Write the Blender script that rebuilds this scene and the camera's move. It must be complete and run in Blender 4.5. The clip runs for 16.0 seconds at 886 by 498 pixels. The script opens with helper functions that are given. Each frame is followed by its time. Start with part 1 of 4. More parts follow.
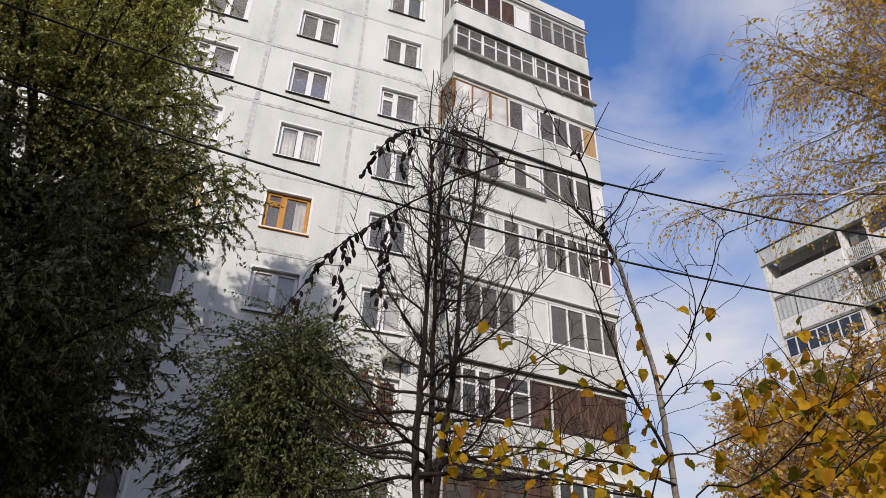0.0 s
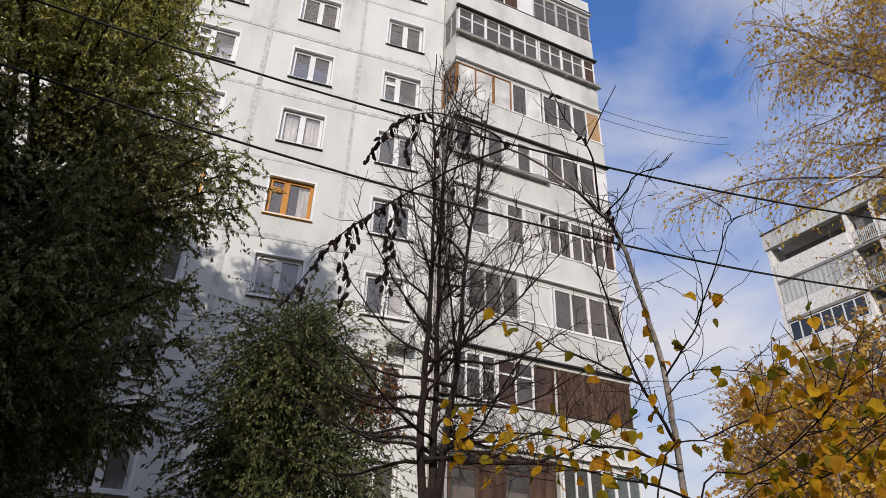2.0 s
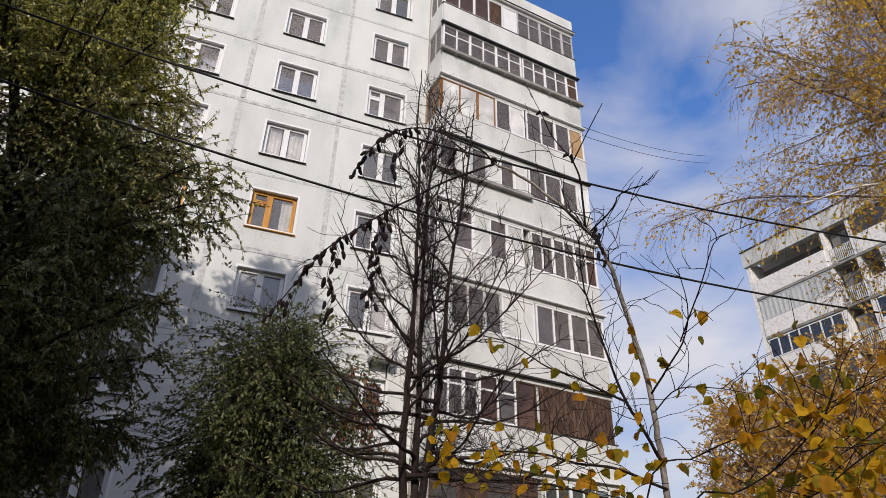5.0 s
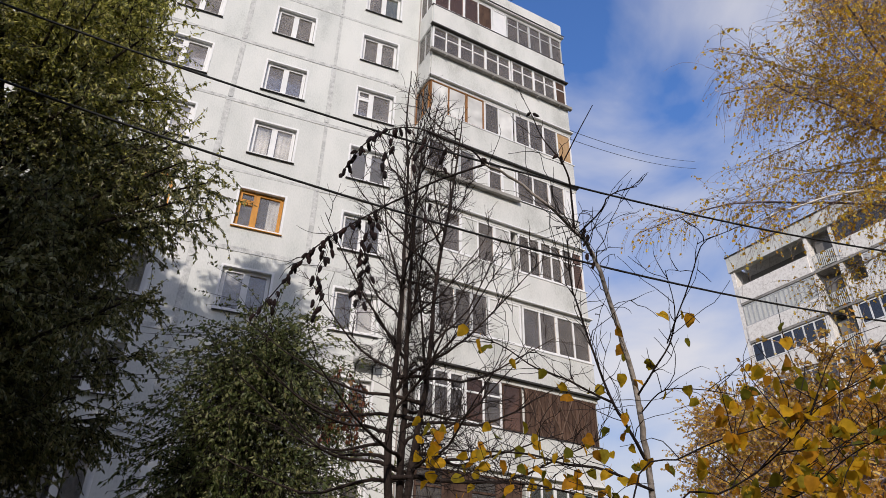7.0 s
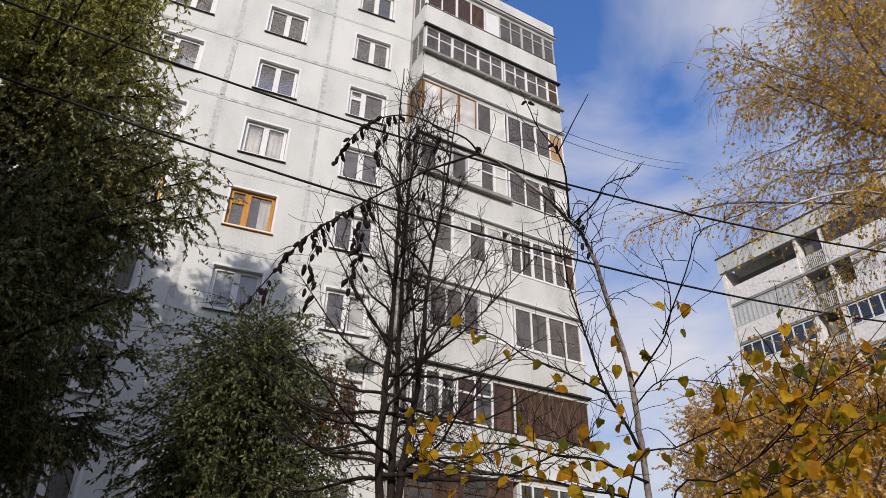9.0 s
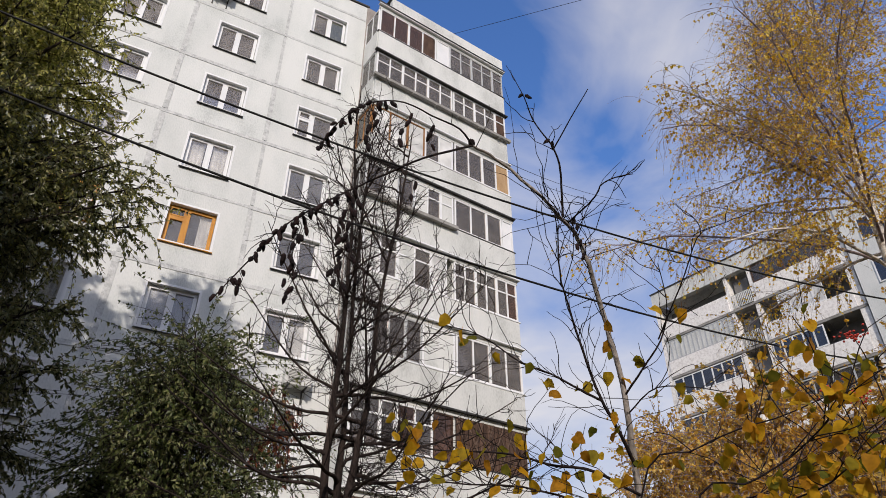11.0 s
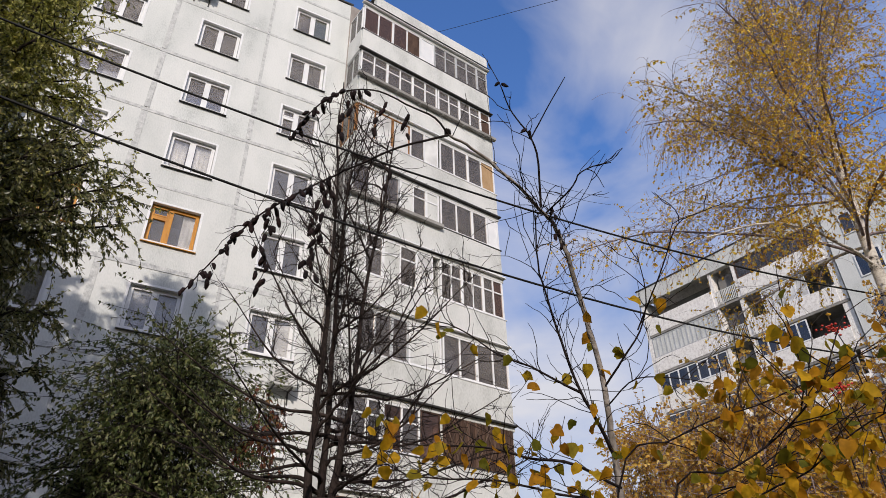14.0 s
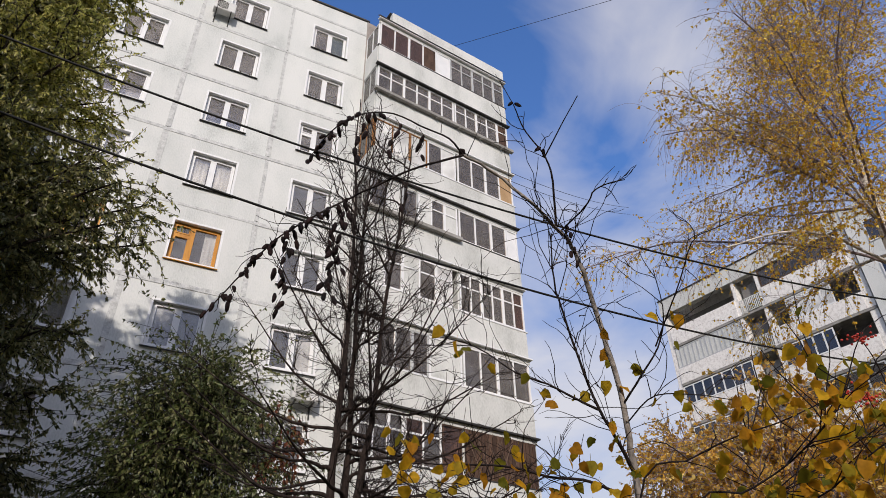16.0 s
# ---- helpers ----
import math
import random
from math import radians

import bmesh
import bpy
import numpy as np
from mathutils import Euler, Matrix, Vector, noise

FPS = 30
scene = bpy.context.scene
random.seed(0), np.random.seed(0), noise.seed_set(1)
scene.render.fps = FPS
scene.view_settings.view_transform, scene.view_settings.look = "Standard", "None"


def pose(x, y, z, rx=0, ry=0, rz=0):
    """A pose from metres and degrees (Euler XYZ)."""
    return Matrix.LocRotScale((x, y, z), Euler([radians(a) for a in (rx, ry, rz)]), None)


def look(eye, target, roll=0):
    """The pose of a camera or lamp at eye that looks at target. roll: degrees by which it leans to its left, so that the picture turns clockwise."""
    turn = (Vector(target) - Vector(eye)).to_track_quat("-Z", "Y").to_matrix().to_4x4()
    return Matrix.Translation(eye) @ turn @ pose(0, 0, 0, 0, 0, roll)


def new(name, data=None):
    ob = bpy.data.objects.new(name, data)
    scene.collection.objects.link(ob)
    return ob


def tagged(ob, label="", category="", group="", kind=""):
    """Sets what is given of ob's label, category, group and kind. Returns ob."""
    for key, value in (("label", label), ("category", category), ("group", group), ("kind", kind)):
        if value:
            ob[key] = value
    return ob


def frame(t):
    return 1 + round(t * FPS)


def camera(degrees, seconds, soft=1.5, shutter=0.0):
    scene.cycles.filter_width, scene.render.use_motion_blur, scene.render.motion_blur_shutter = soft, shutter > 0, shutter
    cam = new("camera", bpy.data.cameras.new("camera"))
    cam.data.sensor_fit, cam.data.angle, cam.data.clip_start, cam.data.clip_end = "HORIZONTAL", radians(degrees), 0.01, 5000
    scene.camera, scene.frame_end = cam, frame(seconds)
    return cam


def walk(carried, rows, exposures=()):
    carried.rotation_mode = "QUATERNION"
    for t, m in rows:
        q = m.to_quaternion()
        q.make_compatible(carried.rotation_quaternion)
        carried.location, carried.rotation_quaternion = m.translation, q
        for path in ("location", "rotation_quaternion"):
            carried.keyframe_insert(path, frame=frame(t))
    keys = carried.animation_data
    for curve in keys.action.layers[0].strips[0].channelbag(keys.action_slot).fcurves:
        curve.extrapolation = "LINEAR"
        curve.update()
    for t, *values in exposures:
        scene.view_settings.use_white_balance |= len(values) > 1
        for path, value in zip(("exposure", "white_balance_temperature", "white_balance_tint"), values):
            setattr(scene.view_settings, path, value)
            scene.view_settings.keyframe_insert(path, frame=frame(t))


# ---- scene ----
cam = camera(66.0, 16.0, soft=0.6)
PATH = [
    (0, (-0.302, -18.38, 1.581), (0.244, -16.759, 2.618), 1.9),
    (0.5, (-0.301, -18.374, 1.588), (0.252, -16.739, 2.599), 1.9),
    (1, (-0.303, -18.368, 1.59), (0.244, -16.726, 2.592), 1.2),
    (1.5, (-0.302, -18.371, 1.591), (0.239, -16.724, 2.589), 1.6),
    (2, (-0.304, -18.369, 1.592), (0.241, -16.724, 2.591), 1.8),
    (2.5, (-0.3, -18.36, 1.598), (0.249, -16.719, 2.601), 1.8),
    (3, (-0.322, -18.364, 1.59), (0.235, -16.73, 2.6), 1.9),
    (3.5, (-0.32, -18.364, 1.593), (0.243, -16.741, 2.618), 1.8),
    (4, (-0.311, -18.355, 1.601), (0.26, -16.741, 2.633), 1.6),
    (6.5, (-0.311, -18.357, 1.596), (0.295, -16.76, 2.637), 1.4),
    (7, (-0.316, -18.35, 1.594), (0.302, -16.76, 2.637), 1.4),
    (7.5, (-0.304, -18.331, 1.601), (0.321, -16.746, 2.648), 1.5),
    (8, (-0.292, -18.326, 1.607), (0.338, -16.743, 2.655), 1.3),
    (10.3, (-0.328, -18.2, 1.531), (0.372, -16.65, 2.583), 1.3),
    (10.5, (-0.331, -18.17, 1.559), (0.426, -16.676, 2.652), 0.8),
    (11, (-0.375, -18.095, 1.553), (0.403, -16.632, 2.673), -0.0),
    (11.5, (-0.374, -18.078, 1.546), (0.428, -16.632, 2.67), -0.3),
    (12, (-0.363, -18.072, 1.548), (0.455, -16.639, 2.677), -0.4),
    (12.5, (-0.353, -18.075, 1.548), (0.476, -16.653, 2.684), -0.8),
    (13, (-0.343, -18.073, 1.552), (0.484, -16.654, 2.692), -1.1),
    (13.5, (-0.343, -18.083, 1.548), (0.476, -16.649, 2.675), -1.1),
    (14, (-0.327, -18.072, 1.554), (0.486, -16.626, 2.671), -1.2),
    (14.5, (-0.318, -18.069, 1.566), (0.471, -16.616, 2.691), -0.8),
    (15, (-0.334, -18.079, 1.564), (0.436, -16.623, 2.699), -0.9),
    (15.5, (-0.328, -18.08, 1.571), (0.432, -16.622, 2.71), -1.1),
    (16, (-0.331, -18.1, 1.561), (0.423, -16.646, 2.709), -1.0),
]
walk(cam, [(t, look(eye, target, roll)) for t, eye, target, roll in PATH],
     exposures=[(0, 0.0, 7000, 12.5), (16, 0.0, 7000, 12.5)])

# ---- light ----
SUN_DIR = Vector((-0.34, -0.80, 0.46)).normalized()      # towards the sun
SKY_PATCHES = (((0.486, 0.486, 0.727), 12, 0.07), ((0.26, 0.537, 0.802), 15, -0.10), ((0.57, 0.51, 0.645), 7, -0.07))   # direction, spread in degrees, weight
world = bpy.data.worlds.new("sky_world")
scene.world = world
world.use_nodes = True
wn, wl = world.node_tree.nodes, world.node_tree.links
wn.clear()
w_out = wn.new("ShaderNodeOutputWorld")
w_bg = wn.new("ShaderNodeBackground")
w_sky = wn.new("ShaderNodeTexSky")
w_sky.sky_type = "NISHITA"
w_sky.sun_disc = False
w_sky.sun_elevation = math.asin(SUN_DIR.z)
w_sky.sun_rotation = math.atan2(SUN_DIR.x, SUN_DIR.y)
w_sky.dust_density = 0.6
w_sky.ozone_density = 2.5
w_tc = wn.new("ShaderNodeTexCoord")
w_map = wn.new("ShaderNodeMapping")
w_map.inputs["Rotation"].default_value = (0.2, 0.5, 0.4)
w_map.inputs["Location"].default_value = (2.6, 1.4, 0.9)
w_map.inputs["Scale"].default_value = (0.8, 1.5, 2.4)
w_noise = wn.new("ShaderNodeTexNoise")
w_noise.inputs["Scale"].default_value = 1.7
w_noise.inputs["Detail"].default_value = 7
w_noise.inputs["Roughness"].default_value = 0.52
w_noise.inputs["Distortion"].default_value = 0.5
w_ramp = wn.new("ShaderNodeValToRGB")
w_ramp.color_ramp.elements[0].position = 0.37
w_ramp.color_ramp.elements[1].position = 0.64
w_ramp.color_ramp.elements[1].color = (0.85, 0.85, 0.85, 1)
w_mix = wn.new("ShaderNodeMixRGB")
w_mix.inputs["Color2"].default_value = (7.5, 7.7, 8.3, 1)
wl.new(w_tc.outputs["Generated"], w_map.inputs["Vector"])
wl.new(w_map.outputs["Vector"], w_noise.inputs["Vector"])
# the cloud thickens towards the horizon
w_xyz = wn.new("ShaderNodeSeparateXYZ")
w_low = wn.new("ShaderNodeMapRange")
w_low.inputs["From Min"].default_value, w_low.inputs["From Max"].default_value = 0.1, 0.75
w_low.inputs["To Min"].default_value, w_low.inputs["To Max"].default_value = 0.07, 0.0
w_add = wn.new("ShaderNodeMath")
w_add.operation = "ADD"
wl.new(w_tc.outputs["Generated"], w_xyz.inputs["Vector"])
wl.new(w_xyz.outputs["Z"], w_low.inputs["Value"])
wl.new(w_noise.outputs["Fac"], w_add.inputs[0])
wl.new(w_low.outputs["Result"], w_add.inputs[1])
# one thick patch of cloud and two clear ones
w_last = w_add.outputs["Value"]
for way, spread, weight in SKY_PATCHES:
    w_dot = wn.new("ShaderNodeVectorMath")
    w_dot.operation = "DOT_PRODUCT"
    w_dot.inputs[1].default_value = Vector(way).normalized()
    wl.new(w_tc.outputs["Generated"], w_dot.inputs[0])
    w_near = wn.new("ShaderNodeMapRange")
    w_near.interpolation_type = "SMOOTHSTEP"
    w_near.inputs["From Min"].default_value, w_near.inputs["From Max"].default_value = math.cos(radians(spread)), 1.0
    w_near.inputs["To Min"].default_value, w_near.inputs["To Max"].default_value = 0.0, weight
    wl.new(w_dot.outputs["Value"], w_near.inputs["Value"])
    w_sum = wn.new("ShaderNodeMath")
    w_sum.operation = "ADD"
    wl.new(w_last, w_sum.inputs[0])
    wl.new(w_near.outputs["Result"], w_sum.inputs[1])
    w_last = w_sum.outputs["Value"]
wl.new(w_last, w_ramp.inputs["Fac"])
wl.new(w_ramp.outputs["Color"], w_mix.inputs["Fac"])
w_hs = wn.new("ShaderNodeHueSaturation")
w_hs.inputs["Hue"].default_value = 0.512
w_hs.inputs["Saturation"].default_value = 1.25
w_rise = wn.new("ShaderNodeMapRange")
w_rise.inputs["From Min"].default_value, w_rise.inputs["From Max"].default_value = 0.05, 0.65
w_rise.inputs["To Min"].default_value, w_rise.inputs["To Max"].default_value = 0.7, 2.4
wl.new(w_xyz.outputs["Z"], w_rise.inputs["Value"])
wl.new(w_rise.outputs["Result"], w_hs.inputs["Value"])
wl.new(w_sky.outputs["Color"], w_hs.inputs["Color"])
wl.new(w_hs.outputs["Color"], w_mix.inputs["Color1"])
wl.new(w_mix.outputs["Color"], w_bg.inputs["Color"])
wl.new(w_bg.outputs["Background"], w_out.inputs["Surface"])
w_bg.inputs["Strength"].default_value = 0.1

sun_data = bpy.data.lights.new("sun", "SUN")
sun_data.energy = 3.0
sun_data.angle = radians(0.6)
sun_data.color = (1.0, 0.95, 0.895)
sun = new("sun", sun_data)
sun.matrix_world = look(SUN_DIR * 60, (0, 0, 0))


# ---- materials ----
def material(name, colours, rough=0.8, scale=3.0, detail_scale=40.0, bump=0.15, metal=0.0, per_piece=0.0, stretch=(1, 1, 1), low=0.35, high=0.65):
    """Two tones mixed by a coarse and a fine noise, with fine relief."""
    m = bpy.data.materials.new(name)
    m.use_nodes = True
    n, l = m.node_tree.nodes, m.node_tree.links
    b = n["Principled BSDF"]
    tc, mp = n.new("ShaderNodeTexCoord"), n.new("ShaderNodeMapping")
    geo = n.new("ShaderNodeNewGeometry")
    mp.inputs["Scale"].default_value = stretch
    l.new(geo.outputs["Position"], mp.inputs["Vector"])
    a, c = n.new("ShaderNodeTexNoise"), n.new("ShaderNodeTexNoise")
    a.inputs["Scale"].default_value, a.inputs["Detail"].default_value = scale, 6
    c.inputs["Scale"].default_value, c.inputs["Detail"].default_value = detail_scale, 4
    l.new(mp.outputs["Vector"], a.inputs["Vector"])
    l.new(mp.outputs["Vector"], c.inputs["Vector"])
    add = n.new("ShaderNodeMath")
    add.operation = "MULTIPLY_ADD"
    add.inputs[1].default_value, add.inputs[2].default_value = 0.35, 0.0
    l.new(c.outputs["Fac"], add.inputs[0])
    sm = n.new("ShaderNodeMath")
    sm.operation = "MULTIPLY_ADD"
    sm.inputs[1].default_value = 0.65
    l.new(a.outputs["Fac"], sm.inputs[0])
    l.new(add.outputs[0], sm.inputs[2])
    r = n.new("ShaderNodeValToRGB")
    e = r.color_ramp.elements
    e[0].position, e[1].position = low, high
    e[0].color, e[1].color = (*colours[0], 1), (*colours[-1], 1)
    if len(colours) == 3:
        x = e.new((low + high) / 2)
        x.color = (*colours[1], 1)
    l.new(sm.outputs[0], r.inputs["Fac"])
    last = r.outputs["Color"]
    if per_piece:
        ob = n.new("ShaderNodeObjectInfo")
        hs = n.new("ShaderNodeHueSaturation")
        mr = n.new("ShaderNodeMapRange")
        mr.inputs["To Min"].default_value, mr.inputs["To Max"].default_value = 1 - per_piece, 1 + per_piece
        l.new(ob.outputs["Random"], mr.inputs["Value"])
        l.new(mr.outputs["Result"], hs.inputs["Value"])
        l.new(last, hs.inputs["Color"])
        last = hs.outputs["Color"]
    l.new(last, b.inputs["Base Color"])
    b.inputs["Roughness"].default_value = rough
    b.inputs["Metallic"].default_value = metal
    b.inputs["Specular IOR Level"].default_value = 0.15 if rough > 0.55 else 0.4
    bp = n.new("ShaderNodeBump")
    bp.inputs["Strength"].default_value = bump
    bp.inputs["Distance"].default_value = 0.02
    l.new(c.outputs["Fac"], bp.inputs["Height"])
    l.new(bp.outputs["Normal"], b.inputs["Normal"])
    return m


def leaf_material(name, stops, translucent=0.35, rough=0.5, each=False):
    """Leaf tissue: a colour for each leaf from the ramp, part of the light let through."""
    m = bpy.data.materials.new(name)
    m.use_nodes = True
    n, l = m.node_tree.nodes, m.node_tree.links
    b, out = n["Principled BSDF"], n["Material Output"]
    if each:
        rnd = n.new("ShaderNodeObjectInfo").outputs["Random"]
    else:
        rnd = n.new("ShaderNodeNewGeometry").outputs["Random Per Island"]
    r = n.new("ShaderNodeValToRGB")
    e = r.color_ramp.elements
    e[0].position, e[0].color = 0.0, (*stops[0], 1)
    e[1].position, e[1].color = 1.0, (*stops[-1], 1)
    for k, s in enumerate(stops[1:-1]):
        x = e.new((k + 1) / (len(stops) - 1))
        x.color = (*s, 1)
    l.new(rnd, r.inputs["Fac"])
    nz = n.new("ShaderNodeTexNoise")
    nz.inputs["Scale"].default_value = 60.0 if each else 1.3
    geo = n.new("ShaderNodeNewGeometry")
    l.new(geo.outputs["Position"], nz.inputs["Vector"])
    hs = n.new("ShaderNodeHueSaturation")
    mr = n.new("ShaderNodeMapRange")
    mr.inputs["From Min"].default_value, mr.inputs["From Max"].default_value = 0.3, 0.7
    mr.inputs["To Min"].default_value, mr.inputs["To Max"].default_value = 0.7, 1.25
    l.new(nz.outputs["Fac"], mr.inputs["Value"])
    l.new(mr.outputs["Result"], hs.inputs["Value"])
    l.new(r.outputs["Color"], hs.inputs["Color"])
    l.new(hs.outputs["Color"], b.inputs["Base Color"])
    b.inputs["Roughness"].default_value = rough
    b.inputs["Specular IOR Level"].default_value = 0.12 if each else 0.45
    t = n.new("ShaderNodeBsdfTranslucent")
    l.new(hs.outputs["Color"], t.inputs["Color"])
    mx = n.new("ShaderNodeMixShader")
    mx.inputs["Fac"].default_value = translucent
    l.new(b.outputs["BSDF"], mx.inputs[1])
    l.new(t.outputs["BSDF"], mx.inputs[2])
    l.new(mx.outputs["Shader"], out.inputs["Surface"])
    return m


def glass_material(name, tint, gloss=0.16, diffuse=0.1, diffuse_colour=(0.55, 0.53, 0.52)):
    """A window pane: mostly clear, slightly tinted, with a mirror-like gloss and faint waviness."""
    m = bpy.data.materials.new(name)
    m.use_nodes = True
    n, l = m.node_tree.nodes, m.node_tree.links
    n.remove(n["Principled BSDF"])
    tr, gl, mx = n.new("ShaderNodeBsdfTransparent"), n.new("ShaderNodeBsdfGlossy"), n.new("ShaderNodeMixShader")
    tr.inputs["Color"].default_value = (*tint, 1)
    gl.inputs["Roughness"].default_value = 0.03
    gl.inputs["Color"].default_value = (0.85, 0.82, 0.80, 1)
    fr = n.new("ShaderNodeFresnel")
    fr.inputs["IOR"].default_value = 1.45
    mm = n.new("ShaderNodeMath")
    mm.operation = "ADD"
    mm.inputs[1].default_value = gloss
    nz = n.new("ShaderNodeTexNoise")
    nz.inputs["Scale"].default_value = 2.2
    bp = n.new("ShaderNodeBump")
    bp.inputs["Strength"].default_value = 0.06
    geo = n.new("ShaderNodeNewGeometry")
    l.new(geo.outputs["Position"], nz.inputs["Vector"])
    l.new(nz.outputs["Fac"], bp.inputs["Height"])
    l.new(bp.outputs["Normal"], gl.inputs["Normal"])
    l.new(fr.outputs[0], mm.inputs[0])
    l.new(mm.outputs[0], mx.inputs["Fac"])
    l.new(tr.outputs[0], mx.inputs[1])
    l.new(gl.outputs[0], mx.inputs[2])
    # Uneven diffuse share turns the pane paler and greyer.
    df, m2 = n.new("ShaderNodeBsdfDiffuse"), n.new("ShaderNodeMixShader")
    df.inputs["Color"].default_value = (*diffuse_colour, 1)
    nd = n.new("ShaderNodeTexNoise")
    nd.inputs["Scale"].default_value, nd.inputs["Detail"].default_value = 3.5, 6
    md = n.new("ShaderNodeMapRange")
    md.inputs["From Min"].default_value, md.inputs["From Max"].default_value = 0.3, 0.7
    md.inputs["To Min"].default_value, md.inputs["To Max"].default_value = diffuse * 0.6, diffuse * 1.4
    l.new(geo.outputs["Position"], nd.inputs["Vector"])
    l.new(nd.outputs["Fac"], md.inputs["Value"])
    l.new(md.outputs["Result"], m2.inputs["Fac"])
    l.new(mx.outputs[0], m2.inputs[1])
    l.new(df.outputs[0], m2.inputs[2])
    l.new(m2.outputs[0], n["Material Output"].inputs["Surface"])
    return m


M_PANEL = material("painted_concrete_panel", [(0.44, 0.46, 0.45), (0.60, 0.62, 0.605), (0.68, 0.69, 0.675)], 0.85, 0.9, 26, 0.35, per_piece=0.035, stretch=(1, 1, 0.45), low=0.3, high=0.58)
M_JOINT = material("joint_mortar", [(0.38, 0.39, 0.39), (0.54, 0.55, 0.545), (0.67, 0.675, 0.67)], 0.9, 5.0, 24, 0.5)
M_PARAPET = material("balcony_screen_paint", [(0.46, 0.47, 0.45), (0.62, 0.63, 0.61), (0.70, 0.70, 0.68)], 0.8, 1.1, 25, 0.15, per_piece=0.04, stretch=(1, 1, 0.5))
M_CONCRETE = material("weathered_concrete", [(0.20, 0.19, 0.175), (0.36, 0.35, 0.33)], 0.9, 2.0, 26, 0.4)
M_DARKMETAL = material("dark_sheet_metal", [(0.03, 0.03, 0.03), (0.07, 0.065, 0.06)], 0.5, 4, 50, 0.1, metal=0.3)
M_WHITE = material("white_plastic_frame", [(0.72, 0.73, 0.74), (0.82, 0.82, 0.82)], 0.35, 3, 30, 0.02)
M_GREYFRAME = material("grey_aluminium_frame", [(0.42, 0.43, 0.43), (0.55, 0.56, 0.56)], 0.45, 5, 50, 0.05, metal=0.2)
M_ORANGE = material("varnished_orange_wood", [(0.42, 0.17, 0.015), (0.66, 0.30, 0.035)], 0.4, 5, 50, 0.1, stretch=(1, 1, 0.2))
M_BROWNWOOD = material("weathered_brown_wood", [(0.045, 0.028, 0.022), (0.125, 0.075, 0.054)], 0.75, 6, 60, 0.2, per_piece=0.25, stretch=(1, 1, 0.25))
M_LATH = material("sun_bleached_lath", [(0.08, 0.052, 0.04), (0.17, 0.115, 0.088)], 0.8, 6, 60, 0.2, per_piece=0.3)
M_TANWOOD = material("pale_lining_wood", [(0.36, 0.22, 0.11), (0.52, 0.36, 0.21)], 0.7, 6, 60, 0.15, per_piece=0.15, stretch=(1, 1, 0.25))
M_ORANGEWOOD = material("orange_brown_wood", [(0.20, 0.09, 0.035), (0.36, 0.18, 0.07)], 0.6, 6, 60, 0.15, per_piece=0.15, stretch=(1, 1, 0.25))
M_BRICK = material("pale_silicate_brick", [(0.62, 0.59, 0.56), (0.80, 0.775, 0.745), (0.88, 0.86, 0.83)], 0.9, 6, 18, 0.6)
# Dark tones put the dimness behind glass and in loggias into the colour.
M_ROOM = material("room_shade_grey", [(0.16, 0.155, 0.15), (0.24, 0.23, 0.22)], 0.9, 1, 10, 0.05)
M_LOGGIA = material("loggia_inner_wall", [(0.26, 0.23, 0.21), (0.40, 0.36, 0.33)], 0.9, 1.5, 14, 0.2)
M_CURTAIN = leaf_material("white_net_curtain", [(0.74, 0.74, 0.73), (0.86, 0.86, 0.85)], 0.25, 0.9)
M_GLASS = glass_material("window_glass", (0.94, 0.94, 0.94), 0.03, 0.10)
M_DARKGLASS = glass_material("balcony_glass", (0.62, 0.59, 0.59), 0.01, 0.085)
M_BLUEGLASS = glass_material("bluish_glass", (0.14, 0.17, 0.26), 0.09, 0.04)
M_BROWNGLASS = glass_material("brownish_glass", (0.50, 0.36, 0.31), 0.01, 0.10, (0.34, 0.22, 0.18))
M_GREENGLASS = glass_material("greenish_glass", (0.42, 0.56, 0.50), 0.10)
M_BARK = material("dark_bark", [(0.011, 0.008, 0.007), (0.050, 0.036, 0.031)], 0.9, 8, 70, 0.7, stretch=(1, 1, 0.35))
M_GREYBARK = material("young_grey_bark", [(0.10, 0.085, 0.075), (0.44, 0.39, 0.35)], 0.75, 10, 60, 0.5, stretch=(1, 1, 0.5))
M_TWIG = material("thin_dark_twig", [(0.010, 0.007, 0.007), (0.030, 0.021, 0.019)], 0.8, 20, 90, 0.3)
M_BIRCHBARK = material("white_birch_bark", [(0.06, 0.05, 0.045), (0.55, 0.50, 0.44), (0.70, 0.66, 0.60)], 0.7, 5, 40, 0.3, stretch=(0.6, 0.6, 2.5), low=0.36, high=0.56)
M_RUBBER = material("black_cable_sheath", [(0.012, 0.012, 0.013), (0.03, 0.03, 0.03)], 0.6, 10, 60, 0.05)
M_GROUND = material("autumn_lawn", [(0.035, 0.04, 0.015), (0.09, 0.075, 0.03), (0.16, 0.11, 0.04)], 0.95, 0.8, 20, 0.8)
M_BIRCHTWIG = material("birch_twig", [(0.15, 0.115, 0.12), (0.36, 0.29, 0.285)], 0.8, 20, 90, 0.3)
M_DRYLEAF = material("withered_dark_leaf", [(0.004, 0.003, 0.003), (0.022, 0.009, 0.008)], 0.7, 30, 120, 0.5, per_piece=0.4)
M_ACBODY = material("air_conditioner_casing", [(0.55, 0.55, 0.53), (0.68, 0.68, 0.66)], 0.5, 4, 40, 0.05)
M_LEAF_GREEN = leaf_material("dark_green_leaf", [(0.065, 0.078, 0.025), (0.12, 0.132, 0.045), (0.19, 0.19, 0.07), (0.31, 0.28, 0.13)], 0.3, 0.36)
